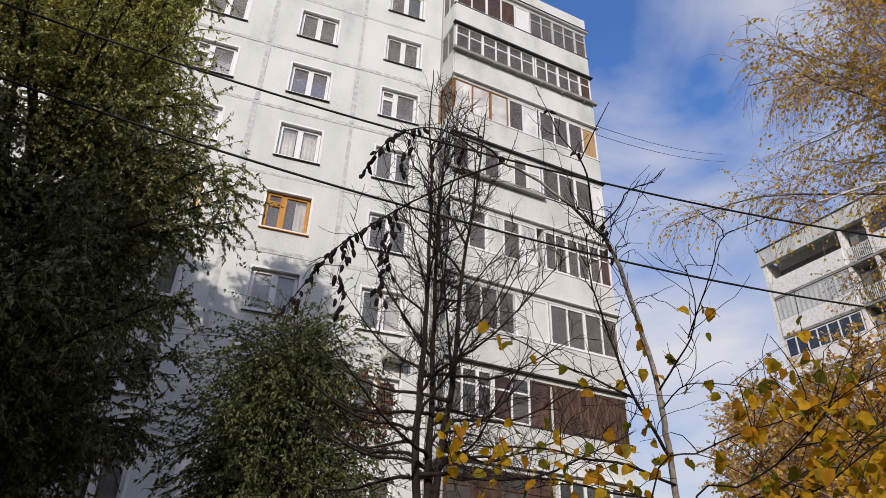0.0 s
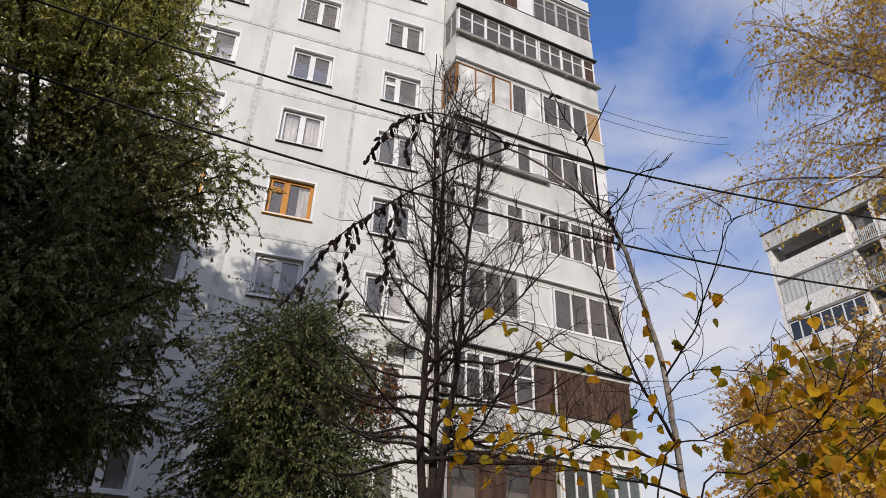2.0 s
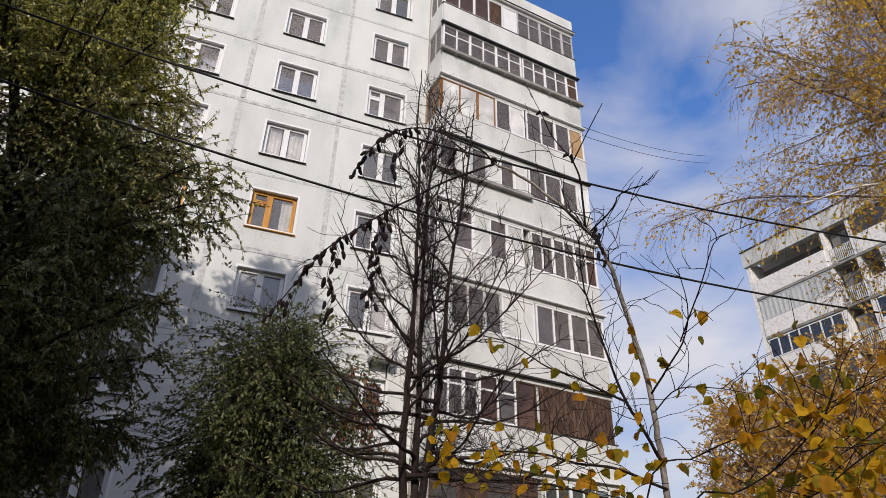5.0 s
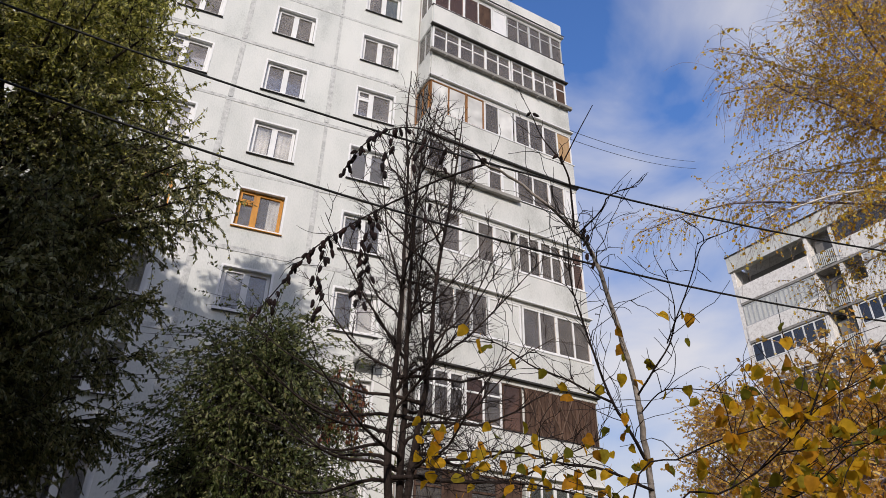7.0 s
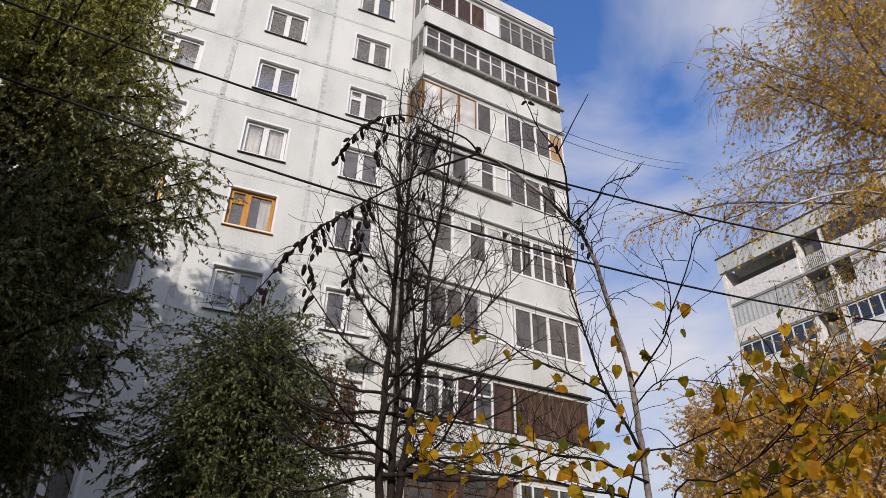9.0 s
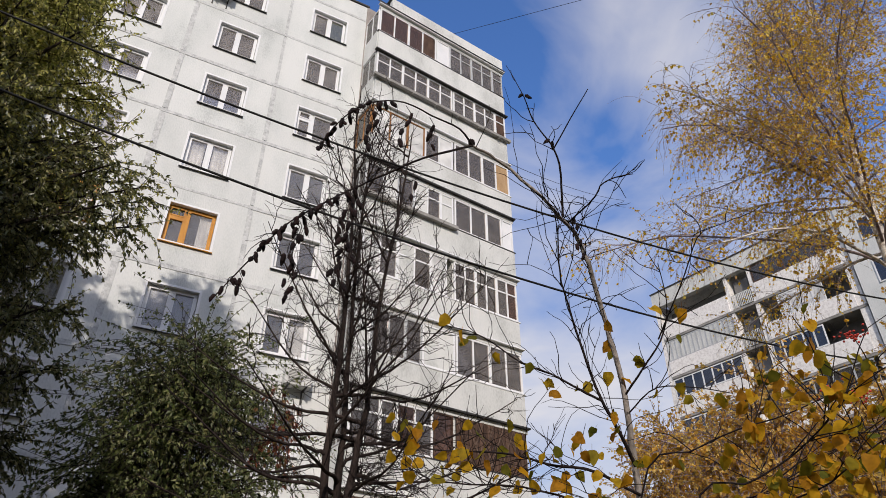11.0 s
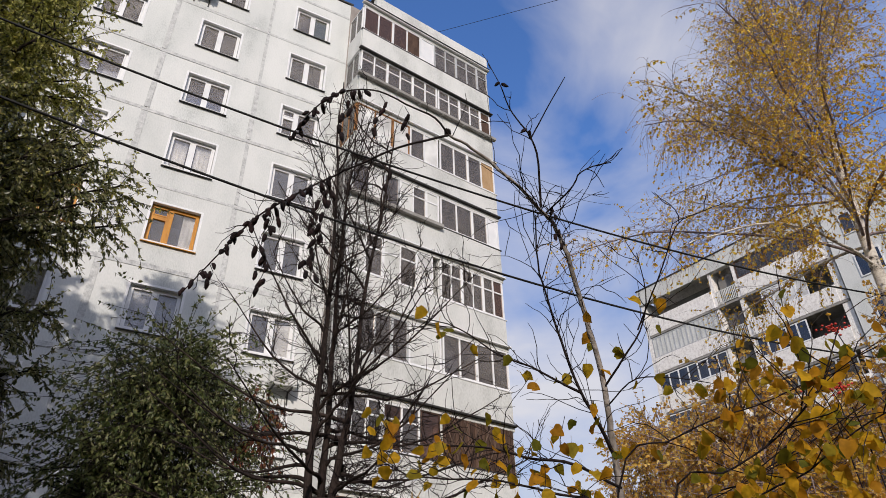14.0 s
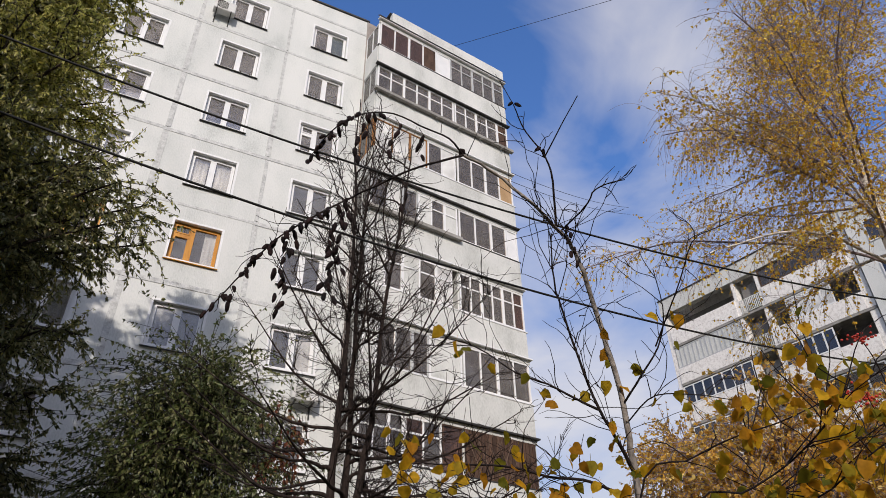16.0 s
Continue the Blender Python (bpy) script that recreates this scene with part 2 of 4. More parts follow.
# Yellower and paler for the crown's top, with its sunlight put into the colour.
M_LEAF_UPPER = leaf_material("yellow_sunlit_leaf", [(0.17, 0.19, 0.04), (0.37, 0.38, 0.085), (0.54, 0.51, 0.14), (0.68, 0.60, 0.20)], 0.5, 0.5)
M_LEAF_BUSH = leaf_material("bush_green_leaf", [(0.045, 0.066, 0.019), (0.09, 0.118, 0.034), (0.145, 0.168, 0.054), (0.26, 0.25, 0.11)], 0.34, 0.45)
M_LEAF_RUST = leaf_material("rusty_leaf", [(0.12, 0.03, 0.015), (0.22, 0.07, 0.03), (0.2, 0.11, 0.03)], 0.3)
M_LEAF_BIRCH = leaf_material("golden_birch_leaf", [(0.48, 0.25, 0.035), (0.74, 0.43, 0.035), (0.84, 0.56, 0.05), (0.88, 0.70, 0.15)], 0.5)
M_LEAF_SHRUB = leaf_material("yellow_brown_shrub_leaf", [(0.36, 0.19, 0.05), (0.66, 0.38, 0.07), (0.78, 0.50, 0.10), (0.88, 0.70, 0.26)], 0.55)
M_LEAF_NEAR = leaf_material("broad_autumn_leaf", [(0.11, 0.12, 0.014), (0.32, 0.24, 0.018), (0.52, 0.31, 0.018), (0.64, 0.37, 0.02), (0.58, 0.27, 0.016), (0.34, 0.15, 0.015)], 0.55, 0.6, each=True)
M_FLOWER = leaf_material("red_berry", [(0.4, 0.02, 0.02), (0.55, 0.05, 0.03)], 0.1)


# ---- tools for building ----
def part(name, bm, mat, parent=None, label="", smooth=False):
    """Links a bmesh as one mesh object under a thing or a part."""
    me = bpy.data.meshes.new(name)
    bm.to_mesh(me)
    bm.free()
    me.materials.append(mat)
    if smooth:
        me.shade_smooth()
    ob = new(name, me)
    ob.parent = parent
    if label:
        tagged(ob, label)
    return ob


def piece(name, me, parent, m=None):
    """An object of its own on a shared mesh."""
    ob = new(name, me)
    ob.parent = parent
    if m is not None:
        ob.matrix_basis = m
    return ob


def mesh_of(name, bm, mat):
    me = bpy.data.meshes.new(name)
    bm.to_mesh(me)
    bm.free()
    me.materials.append(mat)
    return me


def thing(name, label, category, group="", kind="", m=None):
    ob = new(name)
    if m is not None:
        ob.matrix_basis = m
    return tagged(ob, label, category, group, kind)


def box(bm, x0, x1, y0, y1, z0, z1, bevel=0.0):
    """An axis-aligned box, with its edges taken off where bevel is given."""
    v = [bm.verts.new(p) for p in ((x0, y0, z0), (x1, y0, z0), (x1, y1, z0), (x0, y1, z0), (x0, y0, z1), (x1, y0, z1), (x1, y1, z1), (x0, y1, z1))]
    f = [bm.faces.new([v[i] for i in q]) for q in ((3, 2, 1, 0), (4, 5, 6, 7), (0, 1, 5, 4), (1, 2, 6, 5), (2, 3, 7, 6), (3, 0, 4, 7))]
    if bevel:
        es = list({e for q in f for e in q.edges})
        bmesh.ops.bevel(bm, geom=es, offset=bevel, segments=1, affect="EDGES")


def boxed(*spans, bevel=0.0):
    bm = bmesh.new()
    for s in spans:
        box(bm, *s, bevel=bevel)
    return bm


def ring(bm, x0, x1, z0, z1, t=0.055, y0=0.0, y1=0.06):
    """A rectangular frame in one piece."""
    r = []
    for y in (y0, y1):
        for d in (0.0, t):
            r.append([bm.verts.new(p) for p in ((x0 + d, y, z0 + d), (x1 - d, y, z0 + d), (x1 - d, y, z1 - d), (x0 + d, y, z1 - d))])
    fo, fi, bo, bi = r
    for i in range(4):
        j = (i + 1) % 4
        bm.faces.new((fo[i], fo[j], fi[j], fi[i]))
        bm.faces.new((bo[j], bo[i], bi[i], bi[j]))
        bm.faces.new((fo[j], fo[i], bo[i], bo[j]))
        bm.faces.new((fi[i], fi[j], bi[j], bi[i]))


def ringed(*a):
    bm = bmesh.new()
    ring(bm, *a)
    return bm


def holed(w, h, x0, x1, z0, z1, d, edge=0.015):
    """A wall panel w by h and d thick, front at y = 0, with an opening through it and a slightly broken outer edge."""
    bm = bmesh.new()
    xs, zs = (0, x0, x1, w), (0, z0, z1, h)
    def grid(y, inset):
        g = {}
        for i, x in enumerate(xs):
            for k, z in enumerate(zs):
                px = x + (inset if i == 0 else -inset if i == 3 else 0)
                pz = z + (inset if k == 0 else -inset if k == 3 else 0)
                g[i, k] = bm.verts.new((px, y, pz))
        return g
    a, m, c = grid(0, edge), None, grid(d, 0)
    rim = [(0, 0), (1, 0), (2, 0), (3, 0), (3, 1), (3, 2), (3, 3), (2, 3), (1, 3), (0, 3), (0, 2), (0, 1)]
    m = {}
    for i, k in rim:
        m[i, k] = bm.verts.new((xs[i], edge, zs[k]))
    for i in range(3):
        for k in range(3):
            if (i, k) != (1, 1):
                bm.faces.new((a[i, k], a[i + 1, k], a[i + 1, k + 1], a[i, k + 1]))
                bm.faces.new((c[i, k], c[i, k + 1], c[i + 1, k + 1], c[i + 1, k]))
    for p, q in zip(rim, rim[1:] + rim[:1]):
        bm.faces.new((a[q], a[p], m[p], m[q]))
        bm.faces.new((m[q], m[p], c[p], c[q]))
    hole = [(1, 1), (2, 1), (2, 2), (1, 2)]
    for p, q in zip(hole, hole[1:] + hole[:1]):
        bm.faces.new((a[p], a[q], c[q], c[p]))
    return bm


class Tubes:
    """Collects tapered round limbs into one mesh."""

    def __init__(self):
        self.v, self.f, self.n = [], [], 0

    def add(self, pts, radii, sides=5):
        pts = np.asarray(pts, float)
        k = len(pts)
        tang = np.gradient(pts, axis=0)
        tang /= np.linalg.norm(tang, axis=1)[:, None] + 1e-9
        ref = np.array([0.31, 0.17, 0.93]) if abs(tang[0][2]) < 0.85 else np.array([0.95, 0.2, 0.1])
        a = np.cross(tang, ref)
        a /= np.linalg.norm(a, axis=1)[:, None] + 1e-9
        b = np.cross(tang, a)
        ang = np.arange(sides) * 2 * np.pi / sides
        ring = pts[:, None] + np.asarray(radii)[:, None, None] * (np.cos(ang)[None, :, None] * a[:, None] + np.sin(ang)[None, :, None] * b[:, None])
        self.v.append(ring.reshape(-1, 3))
        i, j = np.meshgrid(np.arange(k - 1), np.arange(sides), indexing="ij")
        j2 = (j + 1) % sides
        q = np.stack([i * sides + j, i * sides + j2, (i + 1) * sides + j2, (i + 1) * sides + j], -1).reshape(-1, 4) + self.n
        self.f.append(q)
        self.n += k * sides

    def mesh(self, name, mat):
        return raw_mesh(name, np.concatenate(self.v), np.concatenate(self.f), mat, True)


def raw_mesh(name, verts, faces, mat, smooth=False):
    me = bpy.data.meshes.new(name)
    nf, k = faces.shape
    me.vertices.add(len(verts))
    me.vertices.foreach_set("co", np.ascontiguousarray(verts, np.float32).ravel())
    me.loops.add(nf * k)
    me.loops.foreach_set("vertex_index", np.ascontiguousarray(faces, np.int32).ravel())
    me.polygons.add(nf)
    me.polygons.foreach_set("loop_start", np.arange(0, nf * k, k, dtype=np.int32))
    me.polygons.foreach_set("use_smooth", np.full(nf, smooth))
    me.update(calc_edges=True)
    me.materials.append(mat)
    return me


def leaf_mesh(name, base, way, size, width, mat, rng):
    """Many small folded leaves: two facets each, from base along way."""
    n = len(base)
    way = way / (np.linalg.norm(way, axis=1)[:, None] + 1e-9)
    side = np.cross(way, rng.normal(size=(n, 3)))
    side /= np.linalg.norm(side, axis=1)[:, None] + 1e-9
    up = np.cross(side, way)
    size = np.asarray(size)[:, None] * np.ones((n, 1))
    tip = base + way * size + up * size * rng.uniform(-0.25, 0.1, (n, 1))
    mid = base + way * size * 0.45
    l = mid + side * size * width + up * size * 0.12
    r = mid - side * size * width + up * size * 0.12
    v = np.stack([base, l, tip, r], 1).reshape(-1, 3)
    i = np.arange(n)[:, None] * 4
    f = np.concatenate([i + [0, 3, 2], i + [0, 2, 1]], 0)
    order = np.argsort(np.tile(np.arange(n), 2), kind="stable")
    return raw_mesh(name, v, f[order], mat)


def bend(a, way, length, rng, steps=5, rise=0.0, wander=0.15):
    """A slightly crooked line from a, that rises or droops along its length."""
    pts, d = [np.array(a, float)], np.array(way, float)
    d /= np.linalg.norm(d) + 1e-9
    for _ in range(steps):
        d = d + rng.normal(size=3) * wander + np.array([0, 0, rise])
        d /= np.linalg.norm(d) + 1e-9
        pts.append(pts[-1] + d * length / steps)
    return np.array(pts)


# ---- ground ----
def ground_sheet():
    """One sheet of lawn to the horizon, finer and gently uneven near the walk."""
    bm = bmesh.new()
    ticks = [-3000, -900, -300, -120, -60, -40] + list(range(-30, 31, 3)) + [40, 60, 120, 300, 900, 3000]
    g = [[bm.verts.new((x, y, 0.05 * noise.noise((x * 0.21, y * 0.21, 0.0)) if abs(x) < 50 and abs(y) < 50 else 0.0)) for y in ticks] for x in ticks]
    for i in range(len(ticks) - 1):
        for k in range(len(ticks) - 1):
            bm.faces.new((g[i][k], g[i + 1][k], g[i + 1][k + 1], g[i][k + 1]))
    ob = part("ground", bm, M_GROUND)
    tagged(ob, "autumn lawn strewn with fallen yellow leaves", "ground", kind="structure")


ground_sheet()

# ---- the white panel house ----
STOREY, PLINTH, PITCH = 2.8, 0.8, 3.3
FLOORS = 9
WIN_W, WIN_H, WIN_Z = 1.39, 1.4, 0.8          # opening above the lower joint of its panel
JOINT_X = -0.95                               # joint between the first and second column of windows


def level(k):
    """The height of the lower joint of storey k."""
    return PLINTH + STOREY * (k - 1)


house = thing("apartment_building", "nine-storey white-painted concrete panel house with glazed balconies", "apartment building")


def pane_mesh(w, h, mat):
    return mesh_of("pane", boxed((0, w, 0, 0.006, 0, h)), mat)


def curtain(parent, x0, x1, z0, z1, y, seed, mat=None):
    """A hanging net curtain in soft vertical folds."""
    rng = random.Random(seed)
    bm = bmesh.new()
    n = max(6, int((x1 - x0) / 0.035))
    ph = rng.random() * 6
    cols = []
    for i in range(n + 1):
        x = x0 + (x1 - x0) * i / n
        d = 0.03 * math.sin(i * 1.7 + ph) + 0.012 * rng.uniform(-1, 1)
        cols.append((bm.verts.new((x, y + d, z0)), bm.verts.new((x, y + d * 0.5, z1))))
    for a, b in zip(cols, cols[1:]):
        bm.faces.new((a[0], b[0], b[1], a[1]))
    return part("curtain", bm, mat or M_CURTAIN, parent, "white net curtain behind the glass", smooth=True)


def window(x, z, style, seed, w=WIN_W, h=WIN_H):
    """A two-sash window set into its opening at (x, z), with sill, panes and curtains."""
    frame_mat = M_ORANGE if style == "orange" else M_WHITE
    rng = random.Random(seed)
    y, t = 0.13, 0.06
    at = lambda u0, u1, z0, z1, tt, y0, y1: ringed(x + u0, x + u1, z + z0, z + z1, tt, y0, y1)  # noqa: E731
    win = part("window", at(0.01, w - 0.01, 0.03, h - 0.01, t, y, y + 0.07), frame_mat, house, "orange varnished wooden window frame" if style == "orange" else "white two-sash window frame")
    cut = w * (0.40 if style in ("orange", "vent") else 0.5)
    part("mullion", boxed((x + cut - 0.05, x + cut + 0.05, y - 0.004, y + 0.074, z + 0.03 + t, z + h - 0.01 - t)), frame_mat, win)
    panes = [(t + 0.01, cut - 0.05, 0.03 + t, h - t - 0.01), (cut + 0.05, w - t - 0.01, 0.03 + t, h - t - 0.01)]
    if style in ("orange", "vent"):
        zc = h * 0.70
        part("transom", boxed((x + t + 0.01, x + cut - 0.05, y - 0.003, y + 0.073, z + zc - 0.045, z + zc + 0.045)), frame_mat, win)
        panes[0] = (t + 0.01, cut - 0.05, 0.03 + t, zc - 0.045)
        panes.append((t + 0.01, cut - 0.05, zc + 0.045, h - t - 0.01))
    for a, b, c, d in panes:
        part("sash", at(a + 0.002, b - 0.002, c + 0.002, d - 0.002, 0.042, y - 0.014, y + 0.05), frame_mat, win)
    # light plaster lining of the opening, proud of the panel
    part("surround", ringed(x - 0.07, x + w + 0.07, z - 0.02, z + h + 0.06, 0.068, -0.012, 0.126), M_WHITE, win, "white rendered window surround")
    bm = boxed((x - 0.08, x + w + 0.08, -0.075, 0.12, z - 0.028, z - 0.010))
    for v in bm.verts:
        if v.co.y < 0:
            v.co.z -= 0.02
    part("sill", bm, M_ORANGE if style == "orange" else M_DARKMETAL, win, "sloping dark metal sill")
    for a, b, c, d in panes:
        piece("pane", pane_mesh(b - a, d - c, M_GREENGLASS if style == "green" and a > 0.5 else M_GLASS), win, pose(x + a, y + 0.03, z + c)).visible_shadow = False
    yc = 0.25
    if style != "bare":
        wl_, wr = rng.uniform(0.4, 0.66), rng.uniform(0.4, 0.66)
        if style == "orange":
            wl_, wr = 0.1, 0.42
        if rng.random() < 0.85 and style != "orange":
            curtain(win, x + 0.02, x + 0.02 + wl_, z + 0.05, z + h - 0.05, yc, seed + 5)
        curtain(win, x + w - 0.02 - wr, x + w - 0.02, z + 0.05, z + h - 0.05, yc, seed + 9)
    if style == "blind":
        part("blind", boxed((x + 0.03, x + w - 0.03, yc - 0.06, yc - 0.05, z + 0.25, z + h - 0.03)), M_GREYFRAME, win, "pale grey roller blind")
    return win


STYLES = {(0, 9): "plain", (0, 8): "blind", (0, 7): "vent", (0, 6): "plain", (0, 5): "orange", (1, 9): "plain", (1, 8): "plain", (1, 7): "bare", (1, 6): "plain", (1, 5): "orange",
          (1, 4): "blind", (2, 9): "green", (2, 8): "plain", (2, 7): "vent", (2, 6): "bare", (2, 5): "bare", (2, 4): "plain", (2, 3): "bare", (2, 2): "bare"}
PANEL_T = 0.3
panel_full = mesh_of("wall_panel", holed(PITCH - 0.03, STOREY - 0.03, (PITCH - WIN_W) / 2 - 0.015, (PITCH + WIN_W) / 2 - 0.015, WIN_Z, WIN_Z + WIN_H, PANEL_T), M_PANEL)
panel_blank = mesh_of("wall_panel", boxed((0, PITCH - 0.03, 0, PANEL_T, 0, STOREY - 0.03), bevel=0.012), M_PANEL)
for col in range(-3, 3):
    px = JOINT_X + PITCH * (col - 1)
    for k in range(1, FLOORS + 1):
        blank = col in (-3, -2, -1)
        ob = piece("wall_panel", panel_blank if blank else panel_full, house, pose(px + 0.015, random.uniform(-0.006, 0.006), level(k) + 0.015))
        if not blank:
            window(px + (PITCH - WIN_W) / 2, level(k) + WIN_Z, STYLES.get((col, k), "plain"), 100 + col * 20 + k)
# mortar behind the joints, plinth, roof edge and the rooms' back wall, coloured dark for shade
X0, X1 = JOINT_X - 4 * PITCH, JOINT_X + 2 * PITCH - 0.05
jr = random.Random(4)
for col in range(-3, 4):
    px = JOINT_X + PITCH * (col - 1)
    for k in range(1, FLOORS + 1):
        w0, w1 = jr.uniform(0.05, 0.1), jr.uniform(0.05, 0.1)
        part("vertical_joint", boxed((px - w0, px + w1, -0.012, 0.2, level(k) + 0.09, level(k + 1) - 0.09), bevel=0.004), M_JOINT, house)
for k in range(1, FLOORS + 2):
    for col in range(-3, 3):
        px = JOINT_X + PITCH * (col - 1)
        w0, w1 = jr.uniform(0.05, 0.085), jr.uniform(0.05, 0.085)
        part("floor_joint", boxed((px - 0.12, px + PITCH - 0.124, -0.014, 0.2, level(k) - w0, level(k) + w1), bevel=0.004), M_JOINT, house)
part("plinth", boxed((X0, 12.2, 0.05, 0.4, -0.3, PLINTH - 0.06), bevel=0.01), M_CONCRETE, house, "bare concrete plinth")
part("attic_wall", boxed((X0, X1, 0.0, 0.3, level(FLOORS + 1) + 0.06, 26.92), bevel=0.01), M_PANEL, house)
part("roof_edging", boxed((X0, X1 + 0.02, -0.06, 0.36, 26.925, 27.0)), M_DARKMETAL, house, "dark sheet-metal roof edging")
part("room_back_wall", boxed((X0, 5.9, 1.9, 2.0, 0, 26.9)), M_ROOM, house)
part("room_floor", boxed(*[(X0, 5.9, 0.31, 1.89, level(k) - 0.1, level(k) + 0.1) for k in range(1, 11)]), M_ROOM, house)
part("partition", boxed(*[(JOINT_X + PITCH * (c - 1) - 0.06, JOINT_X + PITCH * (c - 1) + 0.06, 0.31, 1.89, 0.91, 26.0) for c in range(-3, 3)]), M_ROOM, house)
part("roof", boxed((X0, 12.1, 0.4, 12, 26.7, 26.85)), M_CONCRETE, house)
part("rear_wall", boxed((X0, 12.1, 11.7, 12, 0, 26.69)), M_PANEL, house)


def air_conditioner(x, z):
    """A split-system outdoor box on two brackets with a grille and fan ring."""
    ac = thing("air_conditioner", "pale air conditioner box on steel brackets beside a window", "air conditioner", "air conditioners")
    part("casing", boxed((x, x + 0.78, -0.42, -0.12, z, z + 0.54), bevel=0.02), M_ACBODY, ac)
    bm = bmesh.new()
    bmesh.ops.create_circle(bm, cap_ends=False, radius=0.2, segments=20)
    bmesh.ops.rotate(bm, verts=bm.verts, cent=(0, 0, 0), matrix=Matrix.Rotation(radians(90), 3, "X"))
    ret = bmesh.ops.extrude_edge_only(bm, edges=bm.edges[:])
    vs = [v for v in ret["geom"] if isinstance(v, bmesh.types.BMVert)]
    bmesh.ops.translate(bm, verts=vs, vec=(0, -0.02, 0))
    bmesh.ops.translate(bm, verts=bm.verts, vec=(x + 0.3, -0.42, z + 0.27))
    part("fan_ring", bm, M_DARKMETAL, ac)
    part("grille", boxed(*[(x + 0.1, x + 0.5, -0.43, -0.422, z + 0.08 + i * 0.045, z + 0.09 + i * 0.045) for i in range(9)]), M_DARKMETAL, ac)
    for dx in (0.1, 0.62):
        part("bracket", boxed((x + dx, x + dx + 0.04, -0.45, 0.0, z - 0.05, z - 0.002), (x + dx, x + dx + 0.04, -0.03, 0.0, z - 0.4, z - 0.052)), M_DARKMETAL, ac)


air_conditioner(-0.62, 23.75)
air_conditioner(4.05, 9.05)

# ---- balcony stack at the end of the house ----
BALC = pose(5.72, -1.1, 0, 0, 0, 7)
BL, BD, SPLIT = 6.45, 1.08, 3.62           # length, depth and the place of the dividing wall


def balcony(m, k, length, specs, parapet=1.05, ledge=False, top=2.5, parapet_mat=None, left_side=None):
    """One storey of a glazed balcony: slab, screen, beam, and the glazing bays given as (u0, u1, n, transom, frame, fills)."""
    z = level(k)
    slab = part("balcony", boxed((0, length, 0.0, BD, z - 0.16, z - 0.003), bevel=0.008), M_CONCRETE, house, "glazed balcony on a concrete slab")
    slab.matrix_basis = m
    part("screen", boxed((0.0, length, -0.05, 0.03, z - 0.10, z + parapet), bevel=0.006), parapet_mat or M_PARAPET, slab, "white-painted concrete balcony screen")
    part("side_screen", boxed((-0.03, 0.04, 0.032, BD, z - 0.10, z + parapet)), parapet_mat or M_PARAPET, slab)
    part("side_screen", boxed((length - 0.04, length + 0.03, 0.032, BD, z - 0.10, z + parapet)), parapet_mat or M_PARAPET, slab)
    bm = boxed((-0.05, length + 0.05, -0.07, 0.06, z + parapet + 0.002, z + parapet + 0.035))
    if ledge:
        box(bm, -0.12, length + 0.1 if ledge is True else ledge, -0.22, -0.072, z + parapet - 0.11, z + parapet + 0.02)
    if ledge and ledge is not True:
        part("ledge", bm, M_CONCRETE, slab, "weathered grey concrete ledge")
        bm = boxed((ledge + 0.002, length + 0.05, -0.07, 0.06, z + parapet + 0.002, z + parapet + 0.035))
    part("coping", bm, M_CONCRETE if ledge is True else M_WHITE if k in (7, 4, 5) else M_DARKMETAL, slab)
    if ledge is True:
        for i in range(6):
            u = 0.5 + i * 1.08
            part("drain_stub", boxed((u, u + 0.03, -0.26, -0.1, z + parapet - 0.2, z + parapet - 0.13)), M_CONCRETE, slab)
    zb, zt = z + parapet + 0.036, z + top
    part("beam", boxed((-0.03, length + 0.03, -0.04, 0.05, zt + 0.002, z + STOREY - 0.162)), M_PARAPET if top < 2.6 else M_DARKMETAL, slab)
    part("eaves_strip", boxed((-0.1, length + 0.08, -0.16, 0.0, z + STOREY - 0.16, z + STOREY - 0.112)), M_DARKMETAL if k in (8, 6, 3) else M_WHITE, slab)
    for u0, u1, n, transom, fm, fills in specs:
        t = 0.05 if fm is not M_WHITE else 0.065
        part("glazing_frame", ringed(u0, u1, zb, zt, t, -0.03, 0.03), fm, slab)
        step = (u1 - u0) / n
        zc = zb + (zt - zb) * 0.66
        for i in range(n):
            if i:
                wide = 0.028 if i % 2 else 0.05
                part("mullion", boxed((u0 + i * step - wide, u0 + i * step + wide, -0.034, 0.034, zb + t, zt - t)), fm, slab)
            a, b = u0 + i * step + 0.03, u0 + (i + 1) * step - 0.03
            if transom:
                part("transom", boxed((a + 0.025, b - 0.025, -0.028, 0.028, zc - 0.028, zc + 0.028)), fm, slab)
            part("pane", boxed((a, b, -0.004, 0.004, zb + 0.03, zt - 0.03)), fills[i % len(fills)], slab).visible_shadow = fills[i % len(fills)] not in (M_DARKGLASS, M_BROWNGLASS)
    # the two ends, glazed in one tall light each
    for u in (0.0, length):
        bm = ringed(0.04, BD, zb, zt, 0.05, -0.025, 0.025)
        bmesh.ops.rotate(bm, verts=bm.verts, cent=(0, 0, 0), matrix=Matrix.Rotation(radians(90), 3, "Z"))
        bmesh.ops.translate(bm, verts=bm.verts, vec=(u, 0, 0))
        part("end_frame", bm, left_side or M_GREYFRAME, slab)
        part("mullion", boxed((u - 0.024, u + 0.024, 0.5, 0.55, zb + 0.05, zt - 0.05)), left_side or M_GREYFRAME, slab)
        part("end_pane", boxed((u - 0.004, u + 0.004, 0.06, BD - 0.03, zb + 0.03, zt - 0.03)), M_DARKGLASS, slab)
    return slab


